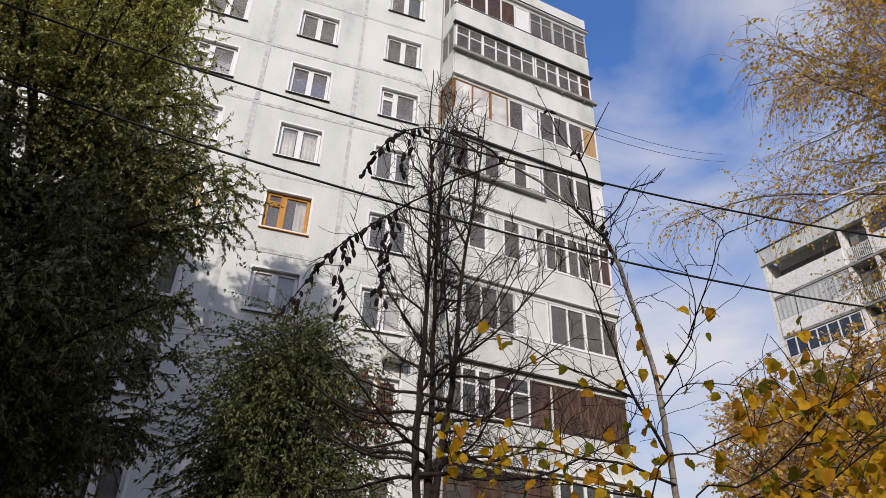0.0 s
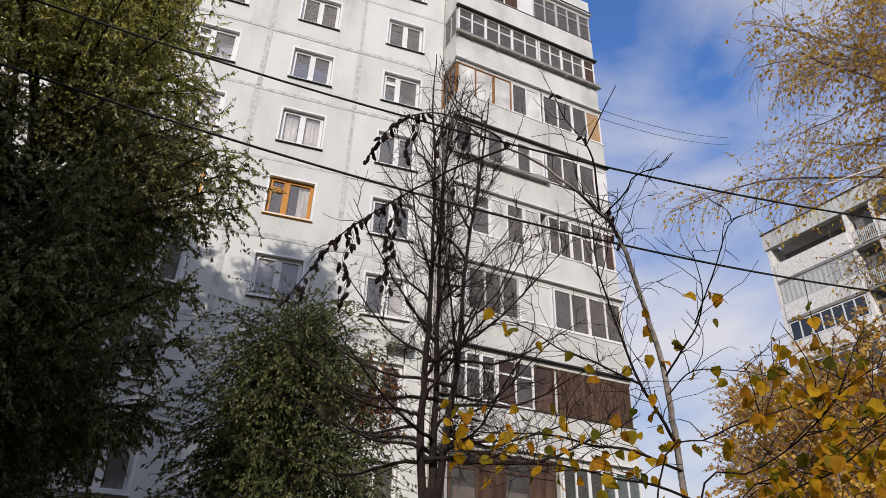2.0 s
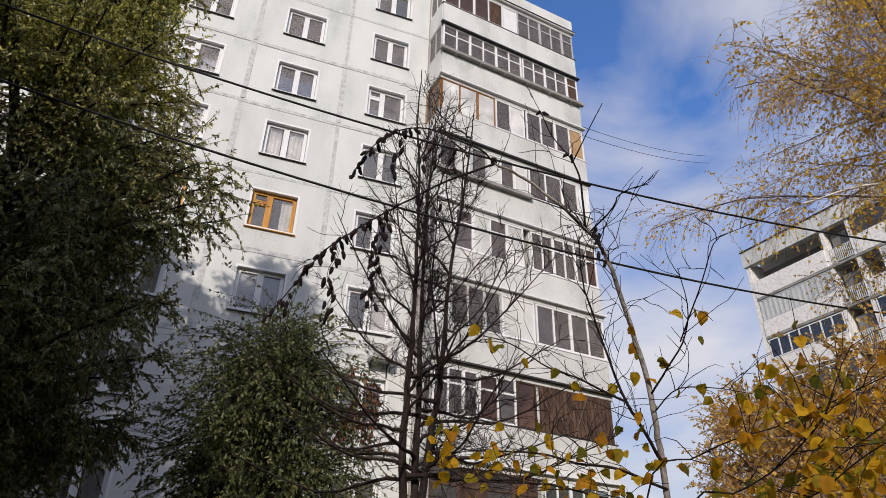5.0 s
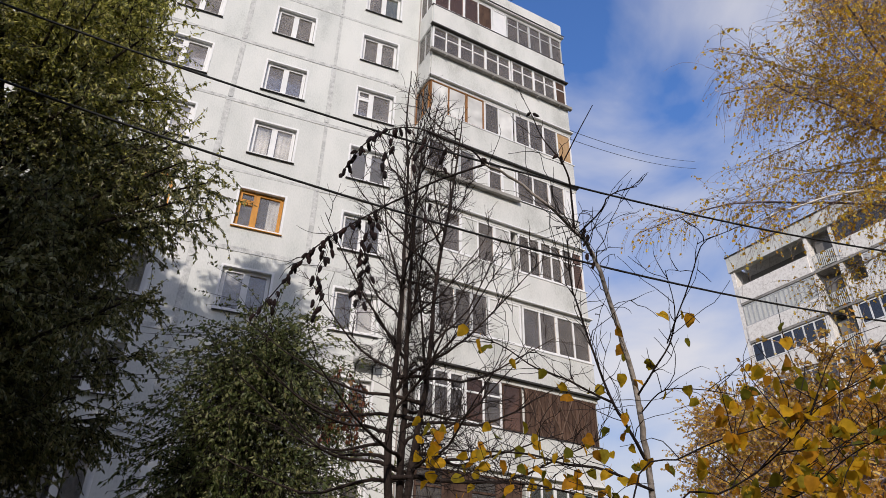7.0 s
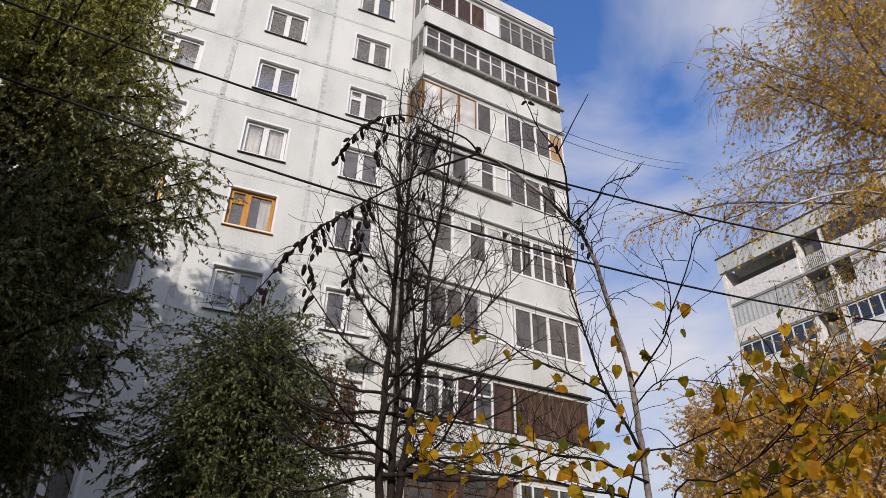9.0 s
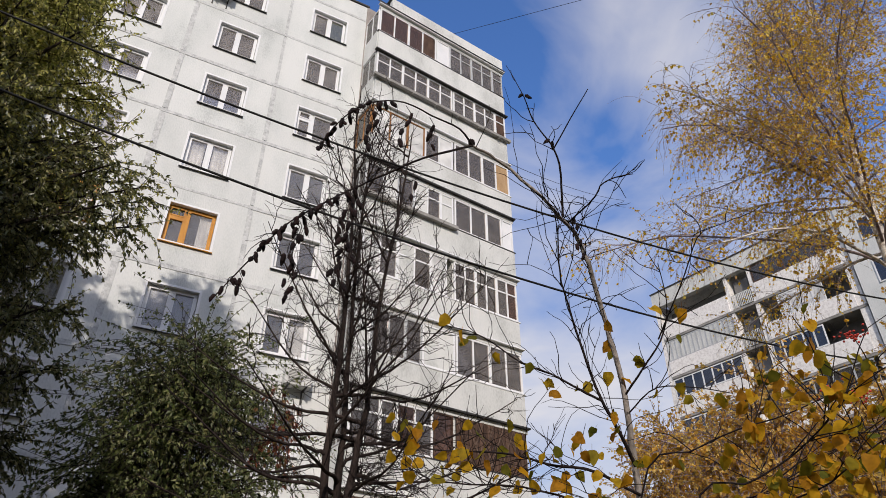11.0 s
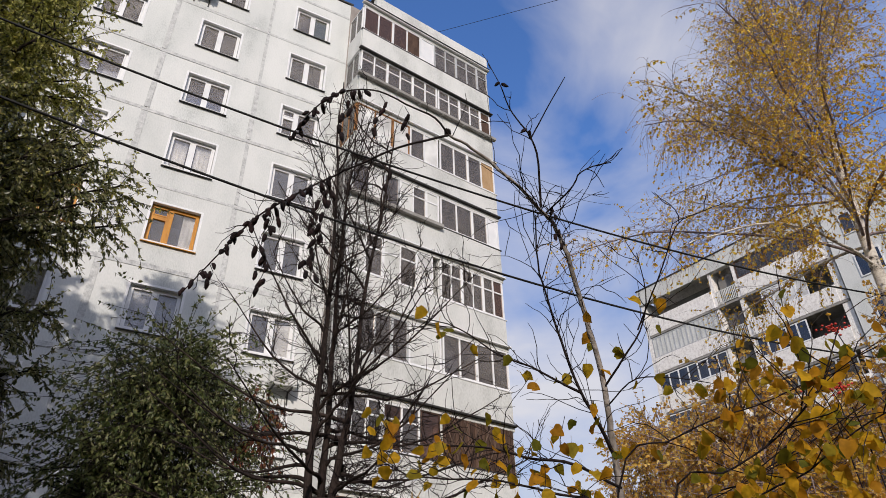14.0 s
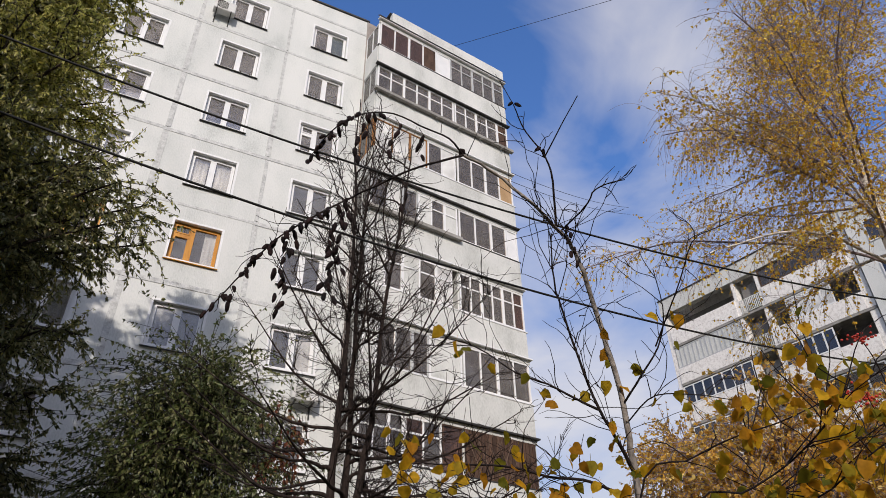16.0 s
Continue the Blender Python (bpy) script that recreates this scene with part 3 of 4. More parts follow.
G, D, W, T = M_DARKGLASS, M_DARKGLASS, M_WHITE, M_TANWOOD
balcony(BALC, 9, BL, [(0.02, 2.8, 4, False, W, [M_BROWNGLASS, M_BROWNGLASS, M_BROWNGLASS, M_BROWNWOOD]), (2.82, SPLIT - 0.12, 1, False, W, [M_WHITE]), (SPLIT - 0.1, BL - 0.02, 5, True, M_GREYFRAME, [D])], 1.04, left_side=M_WHITE)
balcony(BALC, 8, BL, [(0.02, SPLIT, 6, True, W, [D]), (SPLIT + 0.05, BL - 0.02, 5, True, W, [D, D, D, D, M_BROWNWOOD])], 1.2, ledge=True, top=2.62)
balcony(BALC, 7, BL, [(0.02, 2.3, 3, False, M_ORANGEWOOD, [M_CURTAIN]), (2.32, SPLIT, 2, False, W, [G, M_CURTAIN]), (SPLIT + 0.08, BL - 0.02, 4, False, W, [D, D, D, M_TANWOOD])], 1.0, left_side=M_ORANGEWOOD)
balcony(BALC, 6, BL, [(0.02, 1.9, 3, False, M_GREYFRAME, [G, M_PARAPET, G]), (1.92, SPLIT, 3, True, W, [M_PARAPET, D, M_PARAPET]), (SPLIT + 0.06, BL - 0.55, 3, False, W, [D]), (BL - 0.53, BL - 0.02, 1, False, W, [M_WHITE])], 1.1, ledge=3.7)
balcony(BALC, 5, BL, [(0.02, SPLIT - 0.3, 5, True, W, [M_PARAPET, G, M_PARAPET, G, M_CURTAIN]), (SPLIT, BL - 0.02, 6, True, W, [D, D, D, D, D, M_BROWNGLASS])], 0.92)
balcony(BALC, 4, BL, [(0.02, 0.53, 1, False, W, [M_PARAPET]), (0.55, 2.35, 3, False, M_GREYFRAME, [D, G, D]), (2.37, SPLIT, 1, False, W, [M_PARAPET]), (SPLIT + 0.05, BL - 0.02, 4, False, W, [D])], 1.02)
balcony(BALC, 3, BL, [(0.02, 1.5, 3, True, W, [D, D, G]), (1.52, 2.8, 2, True, W, [M_BROWNGLASS, G]), (2.82, SPLIT - 0.1, 1, False, M_BROWNWOOD, [M_BROWNGLASS])], 1.05)
balcony(BALC, 2, BL, [(0.02, 3.4, 4, True, M_BROWNWOOD, [D, M_BROWNWOOD, D, M_BROWNWOOD]), (SPLIT, BL - 0.02, 6, False, W, [M_GREENGLASS])], 1.05)
balcony(BALC, 1, BL, [(0.02, SPLIT, 4, True, M_GREYFRAME, [D]), (SPLIT + 0.05, BL - 0.02, 4, False, W, [D])], 1.0)


def lattice(m, u0, u1, z0, z1):
    """A brown wooden trellis screen: upright boards with crossing laths."""
    tre = part("trellis", boxed((u0, u1, -0.012, 0.0, z0, z1)), M_BROWNWOOD, house, "brown wooden trellis closing the balcony")
    tre.matrix_basis = m
    n = int((u1 - u0) / 0.14)
    me = mesh_of("slat", boxed((0, 0.1, 0, 0.02, 0, z1 - z0)), M_BROWNWOOD)
    for i in range(n):
        piece("slat", me, tre, pose(u0 + i * (u1 - u0) / n + 0.02, -0.036, z0))
    h = z1 - z0
    lath = mesh_of("lath", boxed((0, math.hypot(0.6, h), 0, 0.014, 0, 0.035)), M_LATH)
    for i in range(int((u1 - u0 - 0.6) / 0.4) + 1):
        for s in (1, -1):
            a = math.degrees(math.atan2(h - 0.04, 0.6))
            piece("lath", lath, tre, pose(u0 + i * 0.4 + (0.02 if s > 0 else 0.6), -0.054 - 0.015 * (s > 0), z0, 0, -a if s > 0 else -(180 - a), 0))


lattice(BALC, SPLIT + 0.02, BL - 0.05, level(3) + 1.09, level(3) + 2.5)
# dividing and end walls, inner wall and roof over the stack
for k in range(1, 10):
    z = level(k)
    dv = part("dividing_wall", boxed((SPLIT - 0.05, SPLIT + 0.03, 0.04, BD, z, z + STOREY - 0.165)), M_PARAPET, house)
    dv.matrix_basis = BALC
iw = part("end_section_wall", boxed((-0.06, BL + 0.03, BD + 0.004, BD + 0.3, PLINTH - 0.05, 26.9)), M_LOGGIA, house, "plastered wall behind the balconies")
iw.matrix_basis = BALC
ew = part("end_wall", boxed((BL - 0.2, BL + 0.06, BD + 0.31, 12, 0, 26.9)), M_PANEL, house)
ew.matrix_basis = BALC
rf = part("attic_wall", boxed((0.6, BL + 0.12, 0.02, 0.3, 26.22, 26.84), bevel=0.01), M_PARAPET, house)
rf.matrix_basis = BALC
rf = part("roof_edging", boxed((0.5, BL + 0.16, 0.1, 0.6, 26.845, 26.875)), M_DARKMETAL, house)
rf.matrix_basis = BALC
bm = boxed((-0.12, BL + 0.1, -0.2, 0.015, 25.90, 25.925))
for v in bm.verts:
    if v.co.y > 0:
        v.co.z += 0.22
rf = part("canopy", bm, M_DARKMETAL, house, "rusty sheet-metal canopy over the top balcony")
rf.matrix_basis = BALC

# ---- second balcony stack, further along the house ----
BALC2 = pose(-10.45, -1.1, 0)
for k in range(1, 10):
    balcony(BALC2, k, 6.1, [(0.02, 3.0, 4, True, W, [D]), (3.05, 6.08, 5, k % 2 == 0, W if k % 3 else M_GREYFRAME, [D])], 1.05)

# ---- the neighbouring house ----
far = thing("neighbour_building", "nine-storey pale brick and panel house with open loggias", "apartment building")
FAR = pose(33.95, 13.3, 0, 0, 0, math.degrees(math.atan2(-0.985, 0.171)))
far.matrix_basis = FAR
FH = 27.05
part("core_wall", boxed((0.1, 30, 1.5, 1.8, 0, FH - 0.3), bevel=0.01), M_BRICK, far)
part("end_wall", boxed((-0.05, 0.25, 0, 12, 0, FH - 0.9), bevel=0.01), M_BRICK, far)
part("rear_mass", boxed((0.26, 30, 1.81, 12, 0, FH - 0.4)), M_BRICK, far)
part("parapet_band", boxed((-0.15, 13.4, -0.12, 0.3, FH - 1.25, FH - 0.06), bevel=0.01), M_PARAPET, far, "pale concrete roof band")
part("roof_edging", boxed((-0.2, 13.45, -0.18, 0.36, FH - 0.055, FH + 0.02)), M_DARKMETAL, far)
part("roof", boxed((-0.1, 30, 0.37, 12, FH - 0.38, FH - 0.2)), M_CONCRETE, far)
for k in range(1, 10):
    z = 23.25 - 2.83 * (9 - k)
    if z < 2:
        continue
    part("loggia_slab", boxed((0.26, 13.3, -0.05, 1.49, z - 0.16, z)), M_CONCRETE, far)
    for u0, u1 in ((0.26, 5.5), (7.45, 12.85)):
        part("loggia_screen", boxed((u0, u1, -0.06, 0.06, z + 0.003, z + 1.25 if k != 8 else z + 1.1), bevel=0.01), M_BRICK, far, "pale brick loggia screen")
    part("pier", boxed((5.5, 5.72, 0.0, 1.49, z + 0.003, z + 2.66)), M_BRICK, far)
    part("pier", boxed((7.2, 7.44, 0.0, 1.49, z + 0.003, z + 2.66)), M_BRICK, far)
    part("pier", boxed((12.86, 13.3, 0.0, 1.49, z + 0.003, z + 2.66)), M_BRICK, far)
    rail = part("railing", boxed((5.73, 7.19, 0.0, 0.03, z + 1.0, z + 1.05)), M_PARAPET, far, "slatted loggia railing")
    part("bottom_rail", boxed((5.73, 7.19, 0.0, 0.03, z + 0.1, z + 0.14)), M_PARAPET, rail)
    me = mesh_of("slat", boxed((0, 0.06, 0, 0.02, 0, 0.86)), M_PARAPET)
    for i in range(12):
        piece("slat", me, rail, pose(5.78 + i * 0.118, 0.005, z + 0.14))
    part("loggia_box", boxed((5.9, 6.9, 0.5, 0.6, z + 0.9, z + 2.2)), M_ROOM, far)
    def bay(u0, u1, z0, z1, n, fm, fill):
        win = part("window", ringed(u0, u1, z0, z1, 0.07, -0.02, 0.04), fm, far)
        for i in range(n):
            a = u0 + (u1 - u0) * i / n
            if i:
                part("mullion", boxed((a - 0.045, a + 0.045, -0.024, 0.044, z0 + 0.07, z1 - 0.07)), fm, win)
            piece("pane", pane_mesh((u1 - u0) / n - 0.1, z1 - z0 - 0.1, fill), win, pose(a + 0.05, 0.006, z0 + 0.05))
    if k == 9:
        bay(7.5, 12.8, z + 1.27, z + 2.5, 5, M_BROWNWOOD, M_DARKGLASS)
    elif k == 8:
        bay(0.3, 5.45, z + 1.12, z + 2.62, 15, M_GREYFRAME, M_PARAPET)
        bay(8.6, 11.4, z + 1.12, z + 2.62, 4, W, M_CURTAIN)
    elif k == 7:
        bay(0.3, 5.45, z + 1.3, z + 2.6, 7, W, M_BLUEGLASS)
        bay(7.5, 10.7, z + 1.3, z + 2.6, 5, W, M_BLUEGLASS)
    else:
        bay(0.3, 5.45, z + 1.27, z + 2.6, 6, W, M_BLUEGLASS)
        bay(8.0, 12.6, z + 1.27, z + 2.6, 4, M_GREYFRAME, M_DARKGLASS)
# Dark sheet before the brick, with the loggias' shade put into its colour.
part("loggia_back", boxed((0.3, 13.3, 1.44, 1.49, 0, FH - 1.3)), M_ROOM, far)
# plain wall with windows past the loggias
part("side_wall", boxed((13.42, 30, -0.2, 1.49, 0, FH - 0.2), bevel=0.01), M_PANEL, far)
for k in range(3, 10):
    for u in (14.4, 17.7, 21.0):
        z = 24.0 - 2.83 * (9 - k)
        win = part("window", ringed(u, u + 1.4, z, z + 1.45, 0.07, -0.25, -0.15), M_WHITE, far)
        part("mullion", boxed((u + 0.66, u + 0.74, -0.254, -0.146, z + 0.07, z + 1.38)), M_WHITE, win)
        piece("pane", pane_mesh(1.3, 1.35, M_BLUEGLASS), win, pose(u + 0.05, -0.215, z + 0.05))
        # Dark sheet on the solid wall, the unlit room put into its colour.
        part("dark_backing", boxed((u, u + 1.4, -0.206, -0.202, z, z + 1.45)), M_ROOM, win)


# ---- overhead cables ----
POLES = ((-9.0, -12.8), (18.0, -14.15))


def cable(a, b, sag, r, label):
    """A cable between two points, hanging in a shallow bow."""
    tb = Tubes()
    f = np.linspace(0, 1, 60)[:, None]
    pts = np.array(a) * (1 - f) + np.array(b) * f
    pts[:, 2] -= sag * 4 * f[:, 0] * (1 - f[:, 0])
    tb.add(pts, np.full(60, r), 6)
    ob = new("overhead_cable", tb.mesh("overhead_cable", M_RUBBER))
    tagged(ob, label, "cable", "overhead cables")
    return ob


cable((-9.0, -12.1, 8.78), (18.0, -14.8, 8.02), 2.39, 0.012, "black overhead cable strung along the house")
cable((-9.0, -13.5, 6.97), (18.0, -13.5, 7.70), 2.33, 0.011, "black overhead cable strung along the house")


def thin_wire(a, b, sag):
    tb = Tubes()
    f = np.linspace(0, 1, 30)[:, None]
    pts = np.array(a) * (1 - f) + np.array(b) * f
    pts[:, 2] -= sag * 4 * f[:, 0] * (1 - f[:, 0])
    tb.add(pts, np.full(30, 0.012), 5)
    tagged(new("aerial_wire", tb.mesh("aerial_wire", M_RUBBER)), "thin dark wire strung between the two houses' roofs", "wire", "aerial wires")


thin_wire((12.0, 0.3, 21.2), (28.3, 9.0, 30.9), 0.4)
thin_wire((12.0, 0.4, 20.8), (28.3, 9.0, 30.3), 0.4)
thin_wire((6.5, 8.1, 32.0), (33.9, -20.3, 32.0), 0.05)


mast = thing("roof_mast", "thin steel mast on the roof", "mast")
part("shaft", boxed((6.46, 6.54, 8.04, 8.12, 26.84, 32.1)), M_DARKMETAL, mast)


def pole(x, y, arms):
    """A concrete pole with a steel arm for each cable."""
    po = thing("utility_pole", "grey concrete pole that carries the overhead cables", "utility pole", "utility poles")
    bm = bmesh.new()
    bmesh.ops.create_cone(bm, cap_ends=True, segments=10, radius1=0.16, radius2=0.1, depth=9.4)
    bmesh.ops.translate(bm, verts=bm.verts, vec=(x, y, 4.6))
    part("shaft", bm, M_CONCRETE, po, smooth=False)
    for ya, z in arms:
        part("cross_arm", boxed((x - 0.05, x + 0.05, min(y, ya) - 0.04, max(y, ya) + 0.04, z - 0.085, z - 0.012)), M_DARKMETAL, po)


pole(*POLES[0], ((-12.1, 8.78), (-13.5, 6.97)))
pole(*POLES[1], ((-14.8, 8.02), (-13.5, 7.70)))


def added_blockers():
    """Unseen plain blocks added across the yard to cut low sky light and shade trees."""
    wall = part("sky_blocker_south", boxed((-70, 75, -76, -62, 0, 26.0)), M_CONCRETE)
    tagged(wall, "unseen plain grey concrete block added across the yard to cut low sky light", "building", kind="structure")
    sun_blocker = part("sun_blocker_southwest", boxed((-75, -13.2, -41, -38, 0, 21.6)), M_CONCRETE)
    tagged(sun_blocker, "unseen plain grey concrete block added to shade the row of trees", "building", kind="structure")


added_blockers()


# ---- trees ----
def along(pts, s):
    """A point at the fraction s of a polyline, and its direction there."""
    pts = np.asarray(pts, float)
    i = min(int(s * (len(pts) - 1)), len(pts) - 2)
    f = s * (len(pts) - 1) - i
    d = pts[i + 1] - pts[i]
    return pts[i] + d * f, d / (np.linalg.norm(d) + 1e-9)


def curve_through(ctrl, n):
    """A smooth line of n points through a few control points."""
    c = np.asarray(ctrl, float)
    c = np.vstack([2 * c[0] - c[1], c, 2 * c[-1] - c[-2]])
    out = []
    for s in np.linspace(0, len(c) - 3 - 1e-6, n):
        i, t = int(s), s - int(s)
        a, b, d, e = c[i], c[i + 1], c[i + 2], c[i + 3]
        out.append(0.5 * (2 * b + (d - a) * t + (2 * a - 5 * b + 4 * d - e) * t * t + (3 * b - a - 3 * d + e) * t ** 3))
    return np.array(out)


def leaves_on(line, n, rng, droop, start=0.1):
    """Bases and directions of n leaves strung along a twig."""
    s = np.sort(rng.uniform(start, 1, n)) * (len(line) - 1.001)
    i = s.astype(int)
    f = (s - i)[:, None]
    base = line[i] * (1 - f) + line[i + 1] * f
    way = (line[i + 1] - line[i])
    way = way / (np.linalg.norm(way, axis=1)[:, None] + 1e-9)
    way = way * 0.5 + rng.normal(size=(n, 3)) * 0.55 + np.array([0, 0, -droop])
    return base, way


def crowned_tree(name, label, base, lean, height, radius_at, bark, leaf_mat, seed, clumps, twigs, twig_len, per_twig, size, width, droop, r0, crown_from, trunk_stop=0.9, rise=-0.12, leaf_label="", hug=0.45, upper=None, skew=1.2, above=99.0, open_side=None):
    """A tree with a tapered trunk, limbs that reach to clumps of twigs, and single leaves along the twigs."""
    rng = np.random.default_rng(seed)
    tree = thing(name, label, "tree" if "shrub" not in name else "shrub")
    base = np.array(base, float)
    top = base + np.array([lean[0], lean[1], height])
    trunk = curve_through([base, base * 0.6 + top * 0.4 + rng.normal(size=3) * 0.12, base + (top - base) * trunk_stop], 14)
    tb = Tubes()
    tb.add(trunk, np.linspace(r0, r0 * 0.2, 14), 9)
    tk = new("trunk", tb.mesh("trunk", bark))
    tk.parent = tree
    limbs, fine, B, Wy = Tubes(), Tubes(), [], []
    for c in range(clumps):
        z = crown_from + (height - crown_from) * ((c + rng.random()) / clumps) ** skew
        R = radius_at(z)
        a = c * 2.399 + rng.uniform(-0.5, 0.5)
        # crowded by its neighbours, the crown is thinner away from its open side
        if open_side and z < above and math.cos(a - open_side) < -0.25 and c % 4:
            continue
        rr = R * rng.uniform(hug * hug, 1.0) ** 0.5
        ax, _ = along(trunk, min(0.98, max(0.05, z / height / trunk_stop)))
        centre = np.array([ax[0] + rr * math.cos(a), ax[1] + rr * math.sin(a), base[2] + z + rng.uniform(-0.3, 0.3)])
        root, _ = along(trunk, min(0.97, max(0.12, (z - 0.55 * rr) / height / trunk_stop)))
        limb = curve_through([root, root * 0.5 + centre * 0.5 + np.array([0, 0, 0.16 * rr]) + rng.normal(size=3) * 0.1, centre], 8)
        limbs.add(limb, np.linspace(max(0.012, r0 * 0.3 * (1 - z / height * 0.7)), 0.008, 8), 5)
        out = centre - ax
        out[2] = 0
        out /= np.linalg.norm(out) + 1e-9
        for _ in range(twigs if z < above else twigs // 2):
            p, d = along(limb, rng.uniform(0.35, 1.0))
            way = out * rng.uniform(0.1, 0.9) + rng.normal(size=3) * 0.6 + np.array([0, 0, 0.15])
            line = bend(p, way, twig_len * rng.uniform(0.55, 1.3), rng, 4, rise * 1.25, 0.22)
            fine.add(line[::2], np.linspace(0.006, 0.0025, 3), 3)
            b, w = leaves_on(line, int(per_twig * rng.uniform(0.6, 1.3)), rng, droop)
            B.append(b)
            Wy.append(w)
    lm = new("limb", limbs.mesh("limb", bark))
    lm.parent = tree
    tagged(lm, kind="stuff")
    tw = new("twig", fine.mesh("twig", M_TWIG if bark is M_BARK else bark))
    tw.parent = tree
    tagged(tw, kind="stuff")
    B, Wy = np.concatenate(B), np.concatenate(Wy)
    # the crown's top, far above the eye, has fewer and larger sprays
    high = B[:, 2] > above
    keep = ~high | (rng.random(len(B)) < 0.55)
    B, Wy, grow = B[keep], Wy[keep], np.where(high, 1.8, 1.0)[keep]
    # Leaves above the given height take the colour painted as sunlit.
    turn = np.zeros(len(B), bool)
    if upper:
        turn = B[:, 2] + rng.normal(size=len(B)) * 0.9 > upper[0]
    for pick, mat, text in ((~turn, leaf_mat, leaf_label), (turn, upper and upper[1], "yellow-green leaves at the top of the crown, coloured paler for sunlight")):
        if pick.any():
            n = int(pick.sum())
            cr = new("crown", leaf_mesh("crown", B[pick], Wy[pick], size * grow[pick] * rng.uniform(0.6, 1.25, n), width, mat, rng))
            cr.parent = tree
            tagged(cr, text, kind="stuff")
    return tree


def profile(*knots):
    zs, rs = zip(*knots)
    return lambda z: float(np.interp(z, zs, rs))


# Crown widens again above 12 m, out of view, to cast shade on the facade.
crowned_tree("broadleaf_tree", "tall dark green tree with drooping narrow leaves", (-3.2, -10.2, 0), (0.2, 0.1), 17.5,
             profile((0.8, 0.6), (2.8, 1.6), (3.4, 2.1), (4.0, 2.5), (5.0, 2.6), (5.7, 2.85), (6.6, 2.85), (7.2, 2.65), (8.2, 2.6), (8.8, 2.1), (9.3, 1.35), (10.2, 0.9), (11.6, 1.3), (12.3, 2.4), (15.2, 2.3), (16.6, 1.2), (17.5, 0.3)), M_BARK, M_LEAF_GREEN, 11,
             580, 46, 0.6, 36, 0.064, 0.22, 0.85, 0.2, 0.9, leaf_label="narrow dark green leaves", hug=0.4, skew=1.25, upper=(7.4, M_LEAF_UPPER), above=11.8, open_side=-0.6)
# Added tree, nearly all out of view, placed to shade the lower facade.
crowned_tree("broadleaf_tree", "broad dark green tree of the same row, added mostly out of view to shade the facade", (-7.0, -9.3, 0), (0.2, 0.1), 17.2,
             profile((1.2, 2.4), (3, 3.0), (9, 3.3), (12.5, 3.3), (15, 2.8), (16.4, 1.4), (17.2, 0.3)), M_BARK, M_LEAF_GREEN, 13,
             200, 20, 0.8, 20, 0.23, 0.3, 0.75, 0.2, 1.6, leaf_label="narrow dark green leaves", hug=0.2, skew=0.85)
crowned_tree("young_tree", "dense young green tree with arching leafy shoots", (0.68, -9.2, 0), (-0.1, 0.0), 5.7,
             profile((0.4, 0.9), (2, 1.15), (3.0, 1.1), (3.8, 0.9), (4.5, 0.65), (5.1, 0.35), (5.7, 0.1)), M_BARK, M_LEAF_BUSH, 23,
             96, 30, 1.3, 34, 0.064, 0.25, 0.6, 0.08, 0.5, leaf_label="small glossy green leaves", hug=0.25, rise=-0.24)


def rust_spray():
    """A side shoot whose leaves have turned rusty red."""
    rng = np.random.default_rng(5)
    sp = thing("creeper_shoot", "creeper shoot with rusty red leaves hanging over the young tree", "creeper")
    tb, B, Wy = Tubes(), [], []
    for i in range(24):
        line = bend((1.72 + rng.normal() * 0.12, -9.7 + rng.normal() * 0.25, 4.9 - i * 0.03 + rng.normal() * 0.12), (rng.normal() * 0.4, -0.2, -0.6), 0.5, rng, 5, -0.1, 0.25)
        tb.add(line, np.linspace(0.006, 0.003, 6), 3)
        b, w = leaves_on(line, 16, rng, 0.6)
        B.append(b)
        Wy.append(w)
    tb.add(curve_through([(1.0, -9.3, 0.0), (1.3, -9.5, 2.5), (1.72, -9.65, 5.0)], 10), np.linspace(0.014, 0.006, 10), 5)
    st = new("stem", tb.mesh("stem", M_TWIG))
    st.parent = sp
    B, Wy = np.concatenate(B), np.concatenate(Wy)
    lv = new("foliage", leaf_mesh("foliage", B, Wy, 0.075 * rng.uniform(0.6, 1.2, len(B)), 0.3, M_LEAF_RUST, rng))
    lv.parent = sp
    tagged(lv, kind="stuff")


rust_spray()


